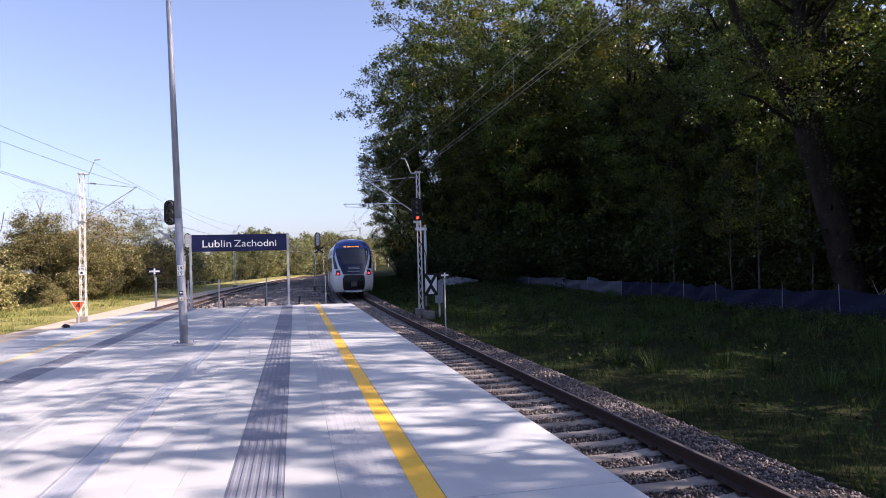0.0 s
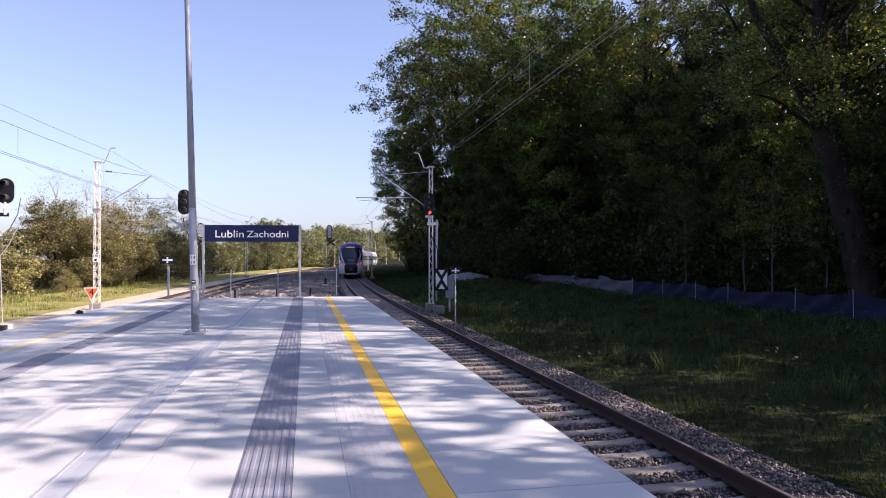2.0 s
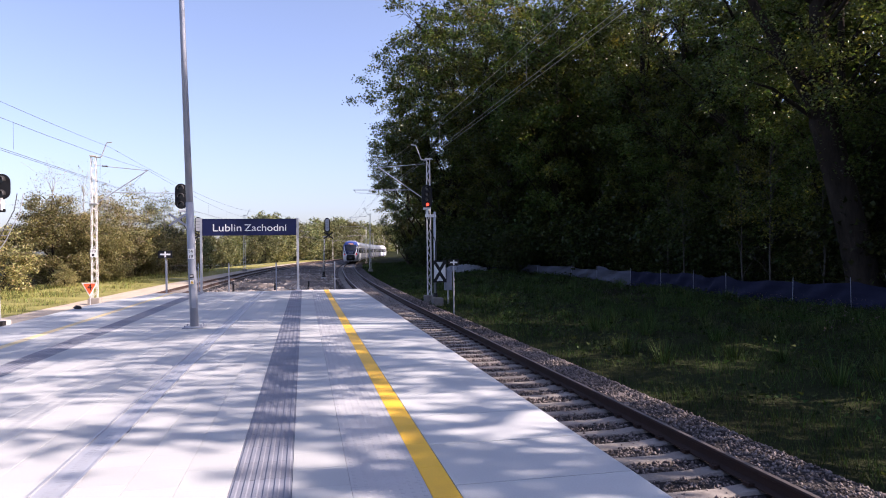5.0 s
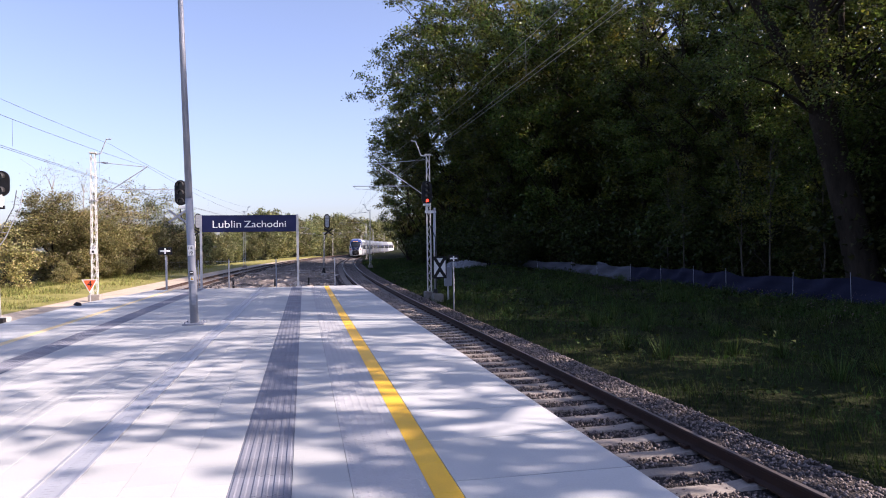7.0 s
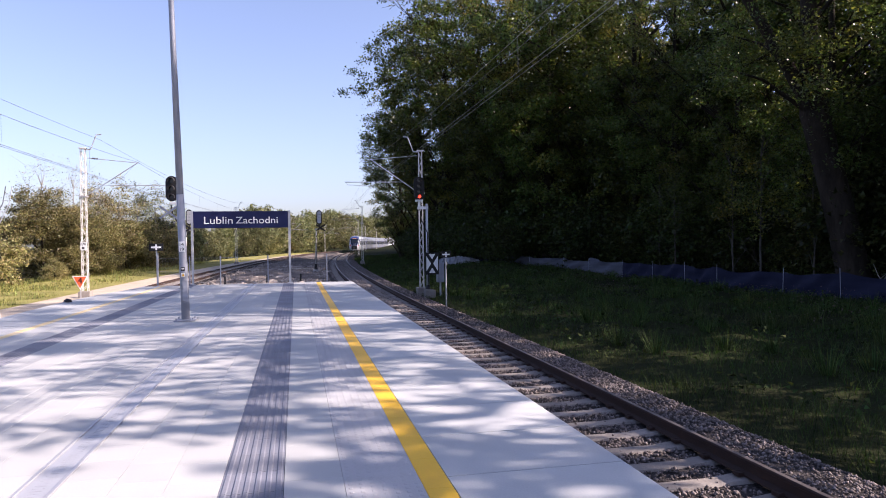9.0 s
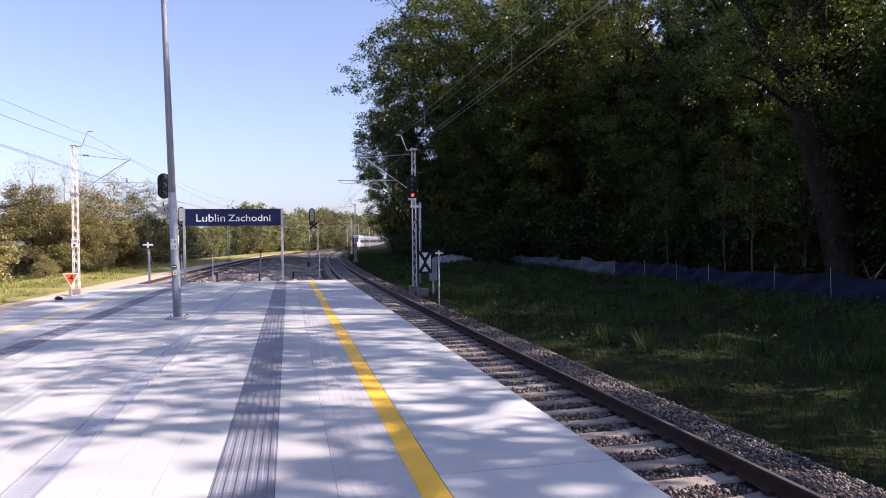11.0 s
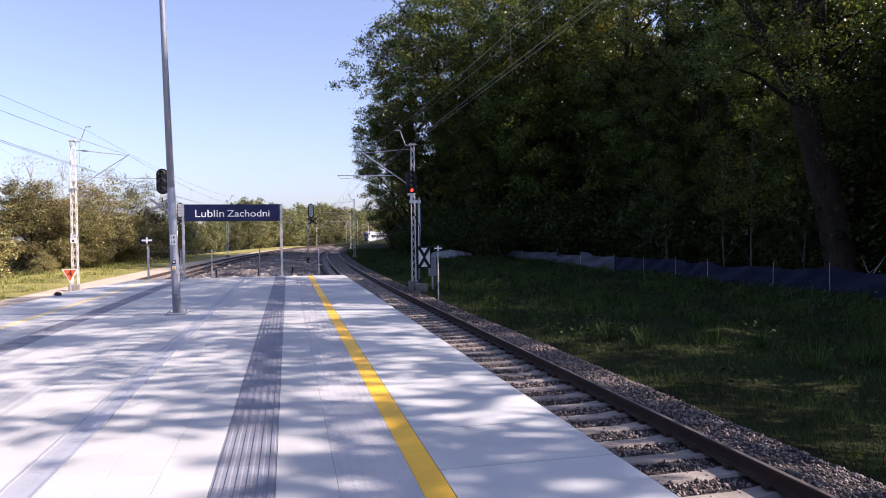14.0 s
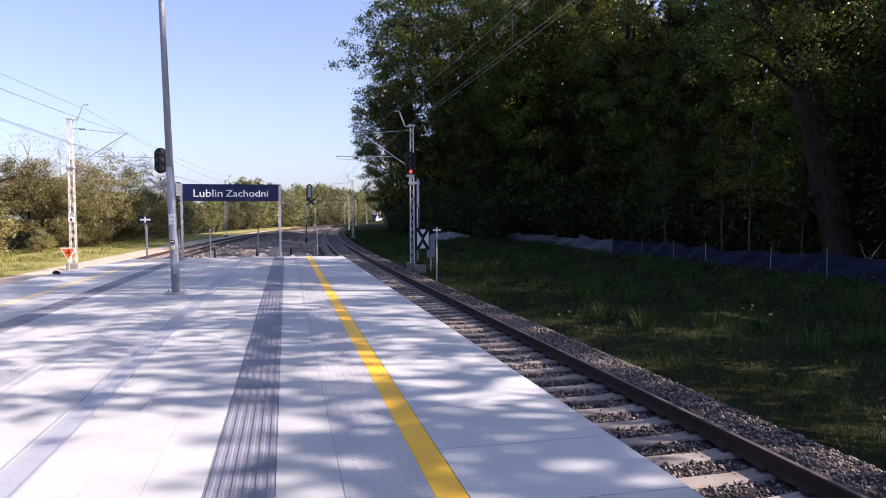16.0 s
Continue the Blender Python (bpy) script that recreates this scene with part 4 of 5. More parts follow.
# ---- overhead line ----
def lattice_mast(x, y, z0, top, side, lean=0.0, plate=False, detail=True, half=0.13):
    """Lattice mast with its bracket; side is the way to the track (+1 or -1). z values are absolute."""
    h = top - z0
    t = thing("overhead_line_mast", "pale steel lattice mast with bracket carrying overhead wires", "mast", pose(x, y, z0, 0, lean, 0), "overhead line masts")
    a, b = half, half * 0.8
    part("foundation", Shape().box((0, 0, 0.1), (0.55, 0.6, 0.6)), SLEEPER, t, "grey concrete foot", bevel=0.03)
    for sx in (-1, 1):
        for sy in (-1, 1):
            s = Shape()
            p0, p1 = Vector((sx * a, sy * a, 0.3)), Vector((sx * b, sy * b, h))
            s.tube(p0, p1, 0.022, 0.018, 4)
            part("leg", s, MAST_WHITE, t)
    n = 18 if detail else 10
    for k, (ax, s_) in enumerate((("x", -1), ("x", 1), ("y", -1), ("y", 1))):
        zig = []
        for i in range(n + 1):
            w0, z_0, d = a + (b - a) * i / n, 0.4 + (h - 0.5) * i / n, 1 if i % 2 else -1
            zig.append((d * w0, s_ * w0, z_0) if ax == "x" else (s_ * w0, d * w0, z_0))
        part("lacing", Shape().limb(zig, [0.013] * (n + 1), 4), MAST_WHITE, t)
    part("cap", Shape().box((0, 0, h + 0.02), (0.32, 0.32, 0.06)), MAST_WHITE, t, bevel=0.01)
    # bracket: all in the mast's space
    zz = lambda v: v - z0
    part("stay_tube", Shape().tube((side * 0.15, 0, zz(4.15)), (side * 2.62, 0, zz(5.86)), 0.024, n=8), GALV, t)
    part("top_tube", Shape().tube((side * 0.15, 0, zz(6.05)), (side * 2.55, 0, zz(5.82)), 0.018, n=6), GALV, t)
    part("steady_tube", Shape().tube((side * 0.9, 0, zz(4.68)), (side * 3.9, 0, zz(4.66)), 0.02, n=6), GALV, t)
    part("steady_arm", Shape().path([(side * 3.85, 0, zz(4.66)), (side * 3.75, 0, zz(4.52)), (side * 2.7, 0, zz(4.48))], 0.012, 5), GALV, t)
    part("support_wire", Shape().tube((side * 2.5, 0, zz(5.8)), (side * 1.5, 0, zz(4.7)), 0.006, n=4), WIRE, t)
    ins = Shape()
    for i in range(5):
        u = side * (0.42 + 0.06 * i)
        ins.tube((u, 0, zz(6.025) - 0.004 * i), (u + side * 0.025, 0, zz(6.02) - 0.004 * i), 0.055, 0.03, 8)
    part("insulator", ins, RAIL_SIDE, t, "dark ribbed insulator")
    part("top_arm", Shape().path([(side * 0.05, 0, h - 0.05), (side * 0.36, 0, h - 0.02), (side * 0.64, 0, h + 0.72), (side * 0.88, 0, h + 0.74)], 0.028, 6), GALV, t)
    part("band", Shape().box((0, 0, zz(4.1)), (0.36, 0.36, 0.07)), GALV, t, bevel=0.008)
    if plate:
        pl = part("number_plate", Shape().box((0, -0.2, zz(1.6)), (0.30, 0.012, 0.40)), WHITE, t, "white mast number plate", bevel=0.003)
        part("lettering", text_mesh("170", height=0.13, mat=BLACK), None, pl, "black figures", at=pose(0, -0.211, zz(1.70)))
        part("lettering", Shape().box((-0.01, -0.208, zz(1.50)), (0.11, 0.004, 0.11)), BLACK, pl, "worn black mark")
    return t


def wire_run(axis, posts, name, label, off, z_at, sag, r, droppers=None, mat=WIRE):
    """A wire hung from post to post along a track."""
    t = thing(name, label, "overhead wire", group="overhead wires")
    s = Shape()
    pts = []
    for y0, y1 in zip(posts, posts[1:]):
        for i in range(12):
            u = i / 12
            y = y0 + (y1 - y0) * u
            xx = (axis(y0) * (1 - u) + axis(y1) * u) + off
            pts.append((xx, y, z_at - sag * 4 * u * (1 - u)))
    pts.append((axis(posts[-1]) + off, posts[-1], z_at))
    part("wire", s.limb(pts, [r] * len(pts), 5), mat, t)
    if droppers:
        zc = droppers
        for y0, y1 in zip(posts, posts[1:]):
            if y0 > 100:
                break
            for i in range(1, 7):
                u = i / 7
                y = y0 + (y1 - y0) * u
                xx = (axis(y0) * (1 - u) + axis(y1) * u) + off
                part("dropper", Shape().tube((xx, y, z_at - sag * 4 * u * (1 - u)), (xx, y, zc), 0.004, n=4), mat, t)
    return t


def overhead_line():
    right_posts = [-20, 35, 88, 140, 192, 245, 300]
    left_posts = [-20, 37.5, 95, 150, 205, 260]
    for i, y in enumerate(right_posts):
        x = right_axis(y) + (2.52 if y == 35 else 2.75)
        lattice_mast(x, y, -1.2, 6.28, -1, detail=y < 100, half=0.10)
    for i, y in enumerate(left_posts):
        lattice_mast(left_axis(y) - 2.55 - (0.4 if y > 40 else 0), y, -1.08, 6.5, 1, plate=(y == 37.5), detail=y < 100)
    for axis, posts, d in ((right_axis, right_posts, 1), (left_axis, left_posts, -1)):
        mat = WIRE_PALE if d > 0 else WIRE
        rr = 0.0045 if d > 0 else 0.0075
        wire_run(axis, posts, "contact_wire", "taut contact wire above the track", 0.06, 4.50 if d > 0 else 4.42, 0.03, rr, mat=mat)
        wire_run(axis, posts, "contact_wire", "taut contact wire above the track", -0.06, 4.50 if d > 0 else 4.42, 0.04, rr, mat=mat)
        wire_run(axis, posts, "carrier_wire", "sagging carrier wire with droppers above the track", 0.0, 5.86, 0.75, rr, droppers=4.50, mat=mat)
        wire_run(axis, posts, "feeder_wire", "bare wire on the mast tops", d * 1.75, 6.98, 0.6, rr, mat=mat)


# ---- signals and boards ----
HOOD = material("black_hood", (0.02, 0.02, 0.022), 0.6, scale=8, fine=60, bump=0.05, bump_dist=0.002)
LENS = material("dark_lens", (0.03, 0.03, 0.035), 0.15, scale=8, fine=60, bump=0)
RED_LIT = glow("red_lamp_lit", (1.0, 0.045, 0.015), 1.6)

def capsule(w, h, n=10):
    pts = []
    r = w / 2
    for i in range(n + 1):
        a = math.pi * i / n
        pts.append((r * math.cos(a), h / 2 - r + r * math.sin(a)))
    for i in range(n + 1):
        a = math.pi + math.pi * i / n
        pts.append((r * math.cos(a), -h / 2 + r + r * math.sin(a)))
    return pts

def signal_head(parent, at, lamps, lit=-1, w=0.5, h=1.15, rear=False, size=0.11):
    """Head in the x-z plane, its lamps towards -y."""
    hd = part("signal_head", Shape().prism(capsule(w, h), 0.0, 0.06), BLACK, parent, "black rounded backboard", at=at)
    if rear:
        part("housing", Shape().prism(capsule(w * 0.66, h * 0.84), -0.2, -0.002), GALV, hd, "pale metal housing seen from behind")
        for i in range(3):
            part("seam", Shape().box((0, -0.205, -0.25 + 0.25 * i), (w * 0.6, 0.008, 0.02)), WIRE, hd)
        return hd
    part("housing", Shape().prism(capsule(w * 0.7, h * 0.86), 0.062, 0.24), BLACK, hd)
    step = (h - w * 0.75) / max(lamps - 1, 1)
    for i in range(lamps):
        z = h / 2 - w * 0.375 - i * step
        part("lens", Shape().tube((0, -0.02, z), (0, -0.002, z), size, n=16), RED_LIT if i == lit else LENS, hd, "lit red lamp" if i == lit else "dark signal lens")
        s = Shape()
        n = 14
        for k in range(n):
            a0, a1 = math.radians(-20 + 220 * k / n), math.radians(-20 + 220 * (k + 1) / n)
            R, r2 = size * 1.22, size * 1.12
            q = []
            for a in (a0, a1):
                q += [(R * math.cos(a), -0.002, z + R * math.sin(a)), (R * math.cos(a) * 0.97, -0.26, z + R * math.sin(a) * 0.97 - 0.03),
                      (r2 * math.cos(a) * 0.97, -0.26, z + r2 * math.sin(a) * 0.97 - 0.03), (r2 * math.cos(a), -0.002, z + r2 * math.sin(a))]
            s.add(q, [(0, 4, 5, 1), (1, 5, 6, 2), (2, 6, 7, 3), (3, 7, 4, 0)])
        part("hood", s, HOOD, hd, smooth=True)
    return hd

def cross_board(parent, x, y, z, size, mat=WHITE, tilt=45, broad=0.085):
    for i, s_ in enumerate((1, -1)):
        part("cross_slat", Shape().box((x, y - 0.012 * i, z), (size, 0.01, broad), pose(0, 0, 0, 0, s_ * tilt * 0.8, 0).to_3x3()), mat, parent, "slat of a signal cancelling cross")

def signal_right():
    t = thing("railway_signal", "black railway signal showing red on a grey mast beside the track", "signal", pose(6.42, 33.5, -1.2), "railway signals")
    part("base", Shape().box((0.10, 0, 0.15), (0.5, 0.6, 0.42)), SLEEPER, t, "grey concrete base", bevel=0.03)
    part("mast", Shape().tube((0, 0, 0.42), (0, 0, 4.66), 0.075, 0.06, 12), GALV, t, smooth=True)
    part("mast_collar", Shape().tube((0, 0, 0.42), (0, 0, 0.60), 0.14, 0.09, 12), BLACK, t)
    part("bracket", Shape().box((-0.2, 0, 4.46), (0.55, 0.1, 0.14)), WHITE, t, "white bracket arm", bevel=0.015)
    part("bracket_post", Shape().tube((-0.38, 0, 4.46), (-0.38, 0, 4.86), 0.07, n=10), WHITE, t)
    part("head_seat", Shape().box((-0.38, 0, 4.82), (0.36, 0.2, 0.1)), WHITE, t, bevel=0.01)
    signal_head(t, pose(-0.38, -0.05, 5.42), 4, lit=3, w=0.52, h=1.18, size=0.085)
    part("cable", Shape().path([(-0.36, -0.02, 4.4), (-0.3, -0.05, 3.9), (0.0, -0.09, 3.2), (0.03, -0.09, 0.6)], 0.022, 6), BLACK, t)
    b = part("signal_board", Shape().box((0.2, -0.16, 1.68), (0.68, 0.02, 1.1)), BLACK, t, "black board with white triangles")
    w, hh = 0.29, 0.50
    cx, cz, yb = 0.2, 1.68, -0.1735
    tri = lambda p: Shape().prism(p, yb - 0.006, yb)
    part("triangle", tri([(cx - 0.165, cz + hh - 0.03), (cx, cz + 0.21), (cx + 0.165, cz + hh - 0.03)]), WHITE, b, "white triangle")
    part("triangle", tri([(cx - 0.165, cz - hh + 0.03), (cx, cz - 0.21), (cx + 0.165, cz - hh + 0.03)]), WHITE, b, "white triangle")
    part("triangle", tri([(cx - w, cz + hh * 0.75), (cx - 0.055, cz), (cx - w, cz - hh * 0.75)]), WHITE, b, "white triangle")
    part("triangle", tri([(cx + w, cz + hh * 0.75), (cx + 0.055, cz), (cx + w, cz - hh * 0.75)]), WHITE, b, "white triangle")
    c = thing("equipment_cabinet", "grey metal trackside equipment cabinet on a post", "cabinet", pose(7.15, 33.9, -1.2))
    part("body", Shape().box((0, 0, 1.2), (0.36, 0.3, 0.98)), POLE_MAT, c, bevel=0.02)
    part("door", Shape().box((0, -0.158, 1.2), (0.31, 0.012, 0.9)), POLE_MAT, c, bevel=0.004)
    part("post", Shape().tube((0, 0, 0), (0, 0, 0.75), 0.05, n=8), GALV, c)

def plus_board(x, y, z0, zc, w, h, wooden, label):
    t = thing("marker_post", label, "sign", pose(x, y, z0), "cross marker posts")
    if wooden:
        part("post", Shape().box((0.02, 0.05, (zc - z0) / 2 - 0.1), (0.07, 0.07, zc - z0 - 0.25)), POLE_MAT, t, bevel=0.01)
        part("stem", Shape().tube((0, 0.03, zc - z0 - 0.35), (0, 0.03, zc - z0), 0.03, n=8), GALV, t)
    else:
        part("post", Shape().tube((0, 0, 0), (0, 0, zc - z0), 0.03, n=8), GALV, t)
    p = part("plate", Shape().box((0, -0.04, zc - z0), (w, 0.012, h)), BLACK, t, "black plate", bevel=0.003)
    part("cross_bar", Shape().box((0, -0.049, zc - z0), (w * 0.72, 0.004, h * 0.22)), WHITE, p, "white bar")
    part("cross_bar", Shape().box((0, -0.051, zc - z0), (h * 0.22, 0.004, h * 0.78)), WHITE, p, "white bar")

def signal_three_lamp():
    t = thing("railway_signal", "unlit three lamp railway signal with a white cancelling cross", "signal", pose(-4.95, 32.0, -1.1), "railway signals")
    part("base", Shape().box((0, 0, 0.1), (0.6, 0.6, 0.5)), CONCRETE, t, bevel=0.03)
    part("mast", Shape().tube((0, 0, 0.3), (0, 0, 4.5), 0.07, 0.06, 12), GALV, t, smooth=True)
    signal_head(t, pose(-0.36, -0.05, 5.17), 3, w=0.52, h=1.12, size=0.11)
    part("bracket", Shape().box((-0.2, 0, 4.53), (0.5, 0.1, 0.12)), WHITE, t, bevel=0.01)
    cross_board(t, -0.5, -0.1, 4.12, 0.92, POLE_MAT)
    part("cable", Shape().path([(-0.4, 0, 4.45), (-0.35, -0.04, 4.1), (-0.05, -0.08, 3.5), (0, -0.08, 0.5)], 0.025, 6), BLACK, t)

def signal_rear(x, y, z0):
    t = thing("railway_signal", "railway signal seen from behind on a slim mast", "signal", pose(x, y, z0), "railway signals")
    part("base", Shape().box((0, 0, 0.1), (0.5, 0.5, 0.4)), CONCRETE, t, bevel=0.03)
    part("mast", Shape().tube((0, 0, 0.3), (0.1, 0, 3.9), 0.07, 0.055, 10), MAST_WHITE, t, smooth=True)
    part("mast_collar", Shape().tube((0, 0, 0.3), (0, 0, 0.8), 0.16, 0.09, 10), BLACK, t)
    signal_head(t, pose(0.35, 0, 4.95), 3, w=0.48, h=1.3, rear=True)
    part("cable", Shape().path([(0.4, -0.08, 4.3), (0.3, -0.1, 3.7), (0.06, -0.09, 3.2), (0.02, -0.09, 0.8)], 0.028, 6), BLACK, t)
    part("bracket", Shape().box((0.2, 0, 3.9), (0.5, 0.1, 0.12)), GALV, t, bevel=0.01)
    cross_board(t, 0.45, -0.26, 4.02, 0.95, BLACK, broad=0.13)

def signal_left():
    t = thing("railway_signal", "two lamp railway signal with ladder beside the sandy path", "signal", pose(-11.0, 27.1, -1.05), "railway signals")
    part("base", Shape().box((0.1, 0, 0.1), (0.9, 0.7, 0.3)), CONCRETE, t, bevel=0.03)
    part("mast", Shape().tube((0, 0, 0.2), (0, 0, 4.35), 0.085, 0.07, 12), GALV, t, smooth=True)
    signal_head(t, pose(0.42, -0.05, 5.05), 2, w=0.56, h=0.92, size=0.12)
    part("bracket", Shape().box((0.22, 0, 4.2), (0.6, 0.1, 0.13)), BLACK, t, bevel=0.01)
    part("head_seat", Shape().tube((0.42, 0, 4.2), (0.42, 0, 4.65), 0.07, n=10), WHITE, t)
    part("label_plate", Shape().box((0.42, -0.06, 4.5), (0.22, 0.012, 0.16)), WHITE, t, "white plate", bevel=0.003)
    for off in (0, 0.26):
        part("ladder_rail", Shape().path([(0.28 + off * 0.4, -0.1, 0.2), (0.18 + off * 0.4, -0.1, 2.7), (0.30 + off, -0.1, 3.1), (0.85 + off * 0.8, -0.1, 4.2), (0.95 + off * 0.8, -0.1, 4.8)], 0.016, 6), WIRE if off == 0 else GALV, t)
    for i in range(9):
        z = 2.9 + i * 0.2
        x = 0.22 + (z - 2.9) * 0.42
        part("rung", Shape().tube((x, -0.1, z), (x + 0.24, -0.1, z), 0.01, n=5), GALV, t)
    b = part("signal_board", Shape().box((-0.15, -0.14, 1.8), (0.62, 0.02, 1.05)), WHITE, t, "white board with black edges")
    part("board_edge", Shape().prism([(0.13, 2.3), (0.17, 2.3), (0.17, 1.3), (0.13, 1.3)], -0.16, -0.152), BLACK, b)
    part("board_edge", Shape().prism([(-0.3, 1.29), (-0.02, 1.75), (0.16, 1.33), (0.16, 1.29)], -0.16, -0.152), BLACK, b)
    part("post_foot", Shape().box((0.3, -0.3, 0.16), (0.55, 0.3, 0.2)), BLACK, t, "black junction box", bevel=0.02)

def triangle_board():
    t = thing("speed_board", "orange inverted triangle board with white border", "sign", pose(-10.5, 36.9, -1.05))
    part("post", Shape().tube((0.0, 0.06, 0), (0, 0.06, 1.0), 0.03, n=8), GALV, t)
    p = part("plate", Shape().prism([(-0.37, 1.17), (0.37, 1.17), (0, 0.47)], -0.01, 0.0), WHITE, t, "white border")
    part("face", Shape().prism([(-0.30, 1.13), (0.30, 1.13), (0, 0.56)], -0.018, -0.0115), ORANGE, p, "orange face")
    part("figure", text_mesh("4", height=0.32, mat=BLACK), None, p, "black figure", at=pose(0.0, -0.024, 0.95))

def light_pole():
    t = thing("lamp_post", "tall tapered galvanised lamp post bolted to the platform", "lamp post", pose(-2.24, 14.87, 0.0, 0, -1.55, 0))
    part("pole", Shape().tube((0, 0, 0.0), (0, 0, 2.6), 0.085, 0.076, 20), POLE_MAT, t, smooth=True)
    part("pole_top", Shape().tube((0, 0, 2.6), (0, 0, 9.0), 0.071, 0.043, 20), POLE_MAT, t, smooth=True)
    part("base_plate", Shape().box((0, 0, 0.018), (0.42, 0.42, 0.03)), POLE_MAT, t, bevel=0.006)
    for sx in (-1, 1):
        for sy in (-1, 1):
            part("bolt", Shape().tube((sx * 0.16, sy * 0.16, 0.02), (sx * 0.16, sy * 0.16, 0.07), 0.018, n=6), POLE_MAT, t)
    part("door", Shape().box((0.02, -0.086, 0.62), (0.09, 0.012, 0.42)), POLE_MAT, t, bevel=0.004)
    p = part("number_plate", Shape().box((0.0, -0.088, 1.53), (0.115, 0.008, 0.21)), WHITE, t, "white plate with black figures", bevel=0.002)
    part("lettering", text_mesh("14", height=0.068, mat=BLACK, depth=0.002), None, p, at=pose(0, -0.095, 1.58))
    part("lettering", text_mesh("19", height=0.068, mat=BLACK, depth=0.002), None, p, at=pose(0, -0.095, 1.475))
    part("sticker", Shape().box((0.0, -0.1, 1.07), (0.075, 0.006, 0.075)), BLACK, t, "black and white sticker")
    part("sticker", Shape().box((0.0, -0.104, 1.075), (0.05, 0.004, 0.02)), WHITE, t)
    w = part("sticker", Shape().box((0.0, -0.1, 0.95), (0.075, 0.006, 0.085)), WHITE, t, "yellow warning sticker")
    part("sticker_mark", Shape().prism([(-0.03, 0.92), (0.03, 0.92), (0, 0.985)], -0.107, -0.1035), YELLOW, w)

def station_sign():
    t = thing("station_sign", "navy station name board with white letters on two steel posts", "sign", pose(-2.09, 28.05, 0.0, 0, 0, 0))
    for sx in (-1, 1):
        part("post", Shape().box((sx * 1.85, 0, 1.45), (0.085, 0.085, 2.9)), GALV, t, bevel=0.006)
        part("foot", Shape().box((sx * 1.85, 0, 0.012), (0.2, 0.2, 0.02)), GALV, t)
    b = part("board", Shape().box((0, -0.01, 2.545), (3.60, 0.06, 0.66)), NAVY, t, "navy blue board", bevel=0.006)
    for word, width, x in (("Lublin", 1.075, -0.862), ("Zachodni", 1.61, 0.595)):
        part("lettering", text_mesh(word, width=width, mat=WHITE, bold=0.002), None, b, "white letters", at=pose(x, -0.046, 2.52) @ Matrix.Diagonal((1, 1, 0.87, 1)))

def end_fence():
    t = thing("end_fence", "low galvanised mesh fence across the platform end", "fence", pose(0, 28.35, 0))
    xs = [-5.3, -4.1, -2.94, -1.11, 1.23]
    for x in xs:
        w = 0.045
        part("post", Shape().box((x, 0, 0.55), (w, w, 1.15)), POLE_MAT, t, bevel=0.004)
    for a, b in zip(xs, xs[1:]):
        s = Shape()
        n = int((b - a) / 0.1)
        for i in range(1, n):
            x = a + (b - a) * i / n
            s.tube((x, 0, 0.08), (x, 0, 1.05), 0.0009, n=4)
        for z in (0.08, 0.55, 1.05):
            s.tube((a, 0, z), (b, 0, z), 0.003, n=4)
        part("mesh_panel", s, GALV, t)

def stakes():
    for x, y in ((-1.83, 44.1), (0.25, 45.1), (-4.2, 43.0)):
        t = thing("marker_stake", "short black marker stake in the bare earth", "stake", pose(x, y, -1.05, 0, random.uniform(-6, 6), 0), "marker stakes")
        part("stake", Shape().tube((0, 0, 0), (0, 0, 0.62), 0.07, 0.055, 8), BLACK, t)
        part("cap", Shape().tube((0, 0, 0.62), (0, 0, 0.68), 0.08, 0.05, 8), BLACK, t)
    t = thing("edge_cap", "small dark rubber lump on the platform edge", "rubble", pose(-6.3, 21.0, 0.0))
    part("lump", Shape().tube((0, 0, 0), (0.03, 0, 0.09), 0.13, 0.07, 7), BLACK, t, bevel=0.015)

def troughs():
    for pts in ([(-3.5, 64.0), (-0.5, 60.5), (3.0, 62.0)], [(-6.0, 44.5), (-1.0, 46.5), (2.0, 44.0)]):
        t = thing("cable_trough", "pale concrete cable trough across the bare earth", "cable trough", group="cable troughs")
        s = Shape()
        s.sweep([(-0.16, 0), (0.16, 0), (0.16, 0.1), (-0.16, 0.1)], [(x, y, -0.99) for x, y in pts])
        part("trough", s, CONCRETE, t)

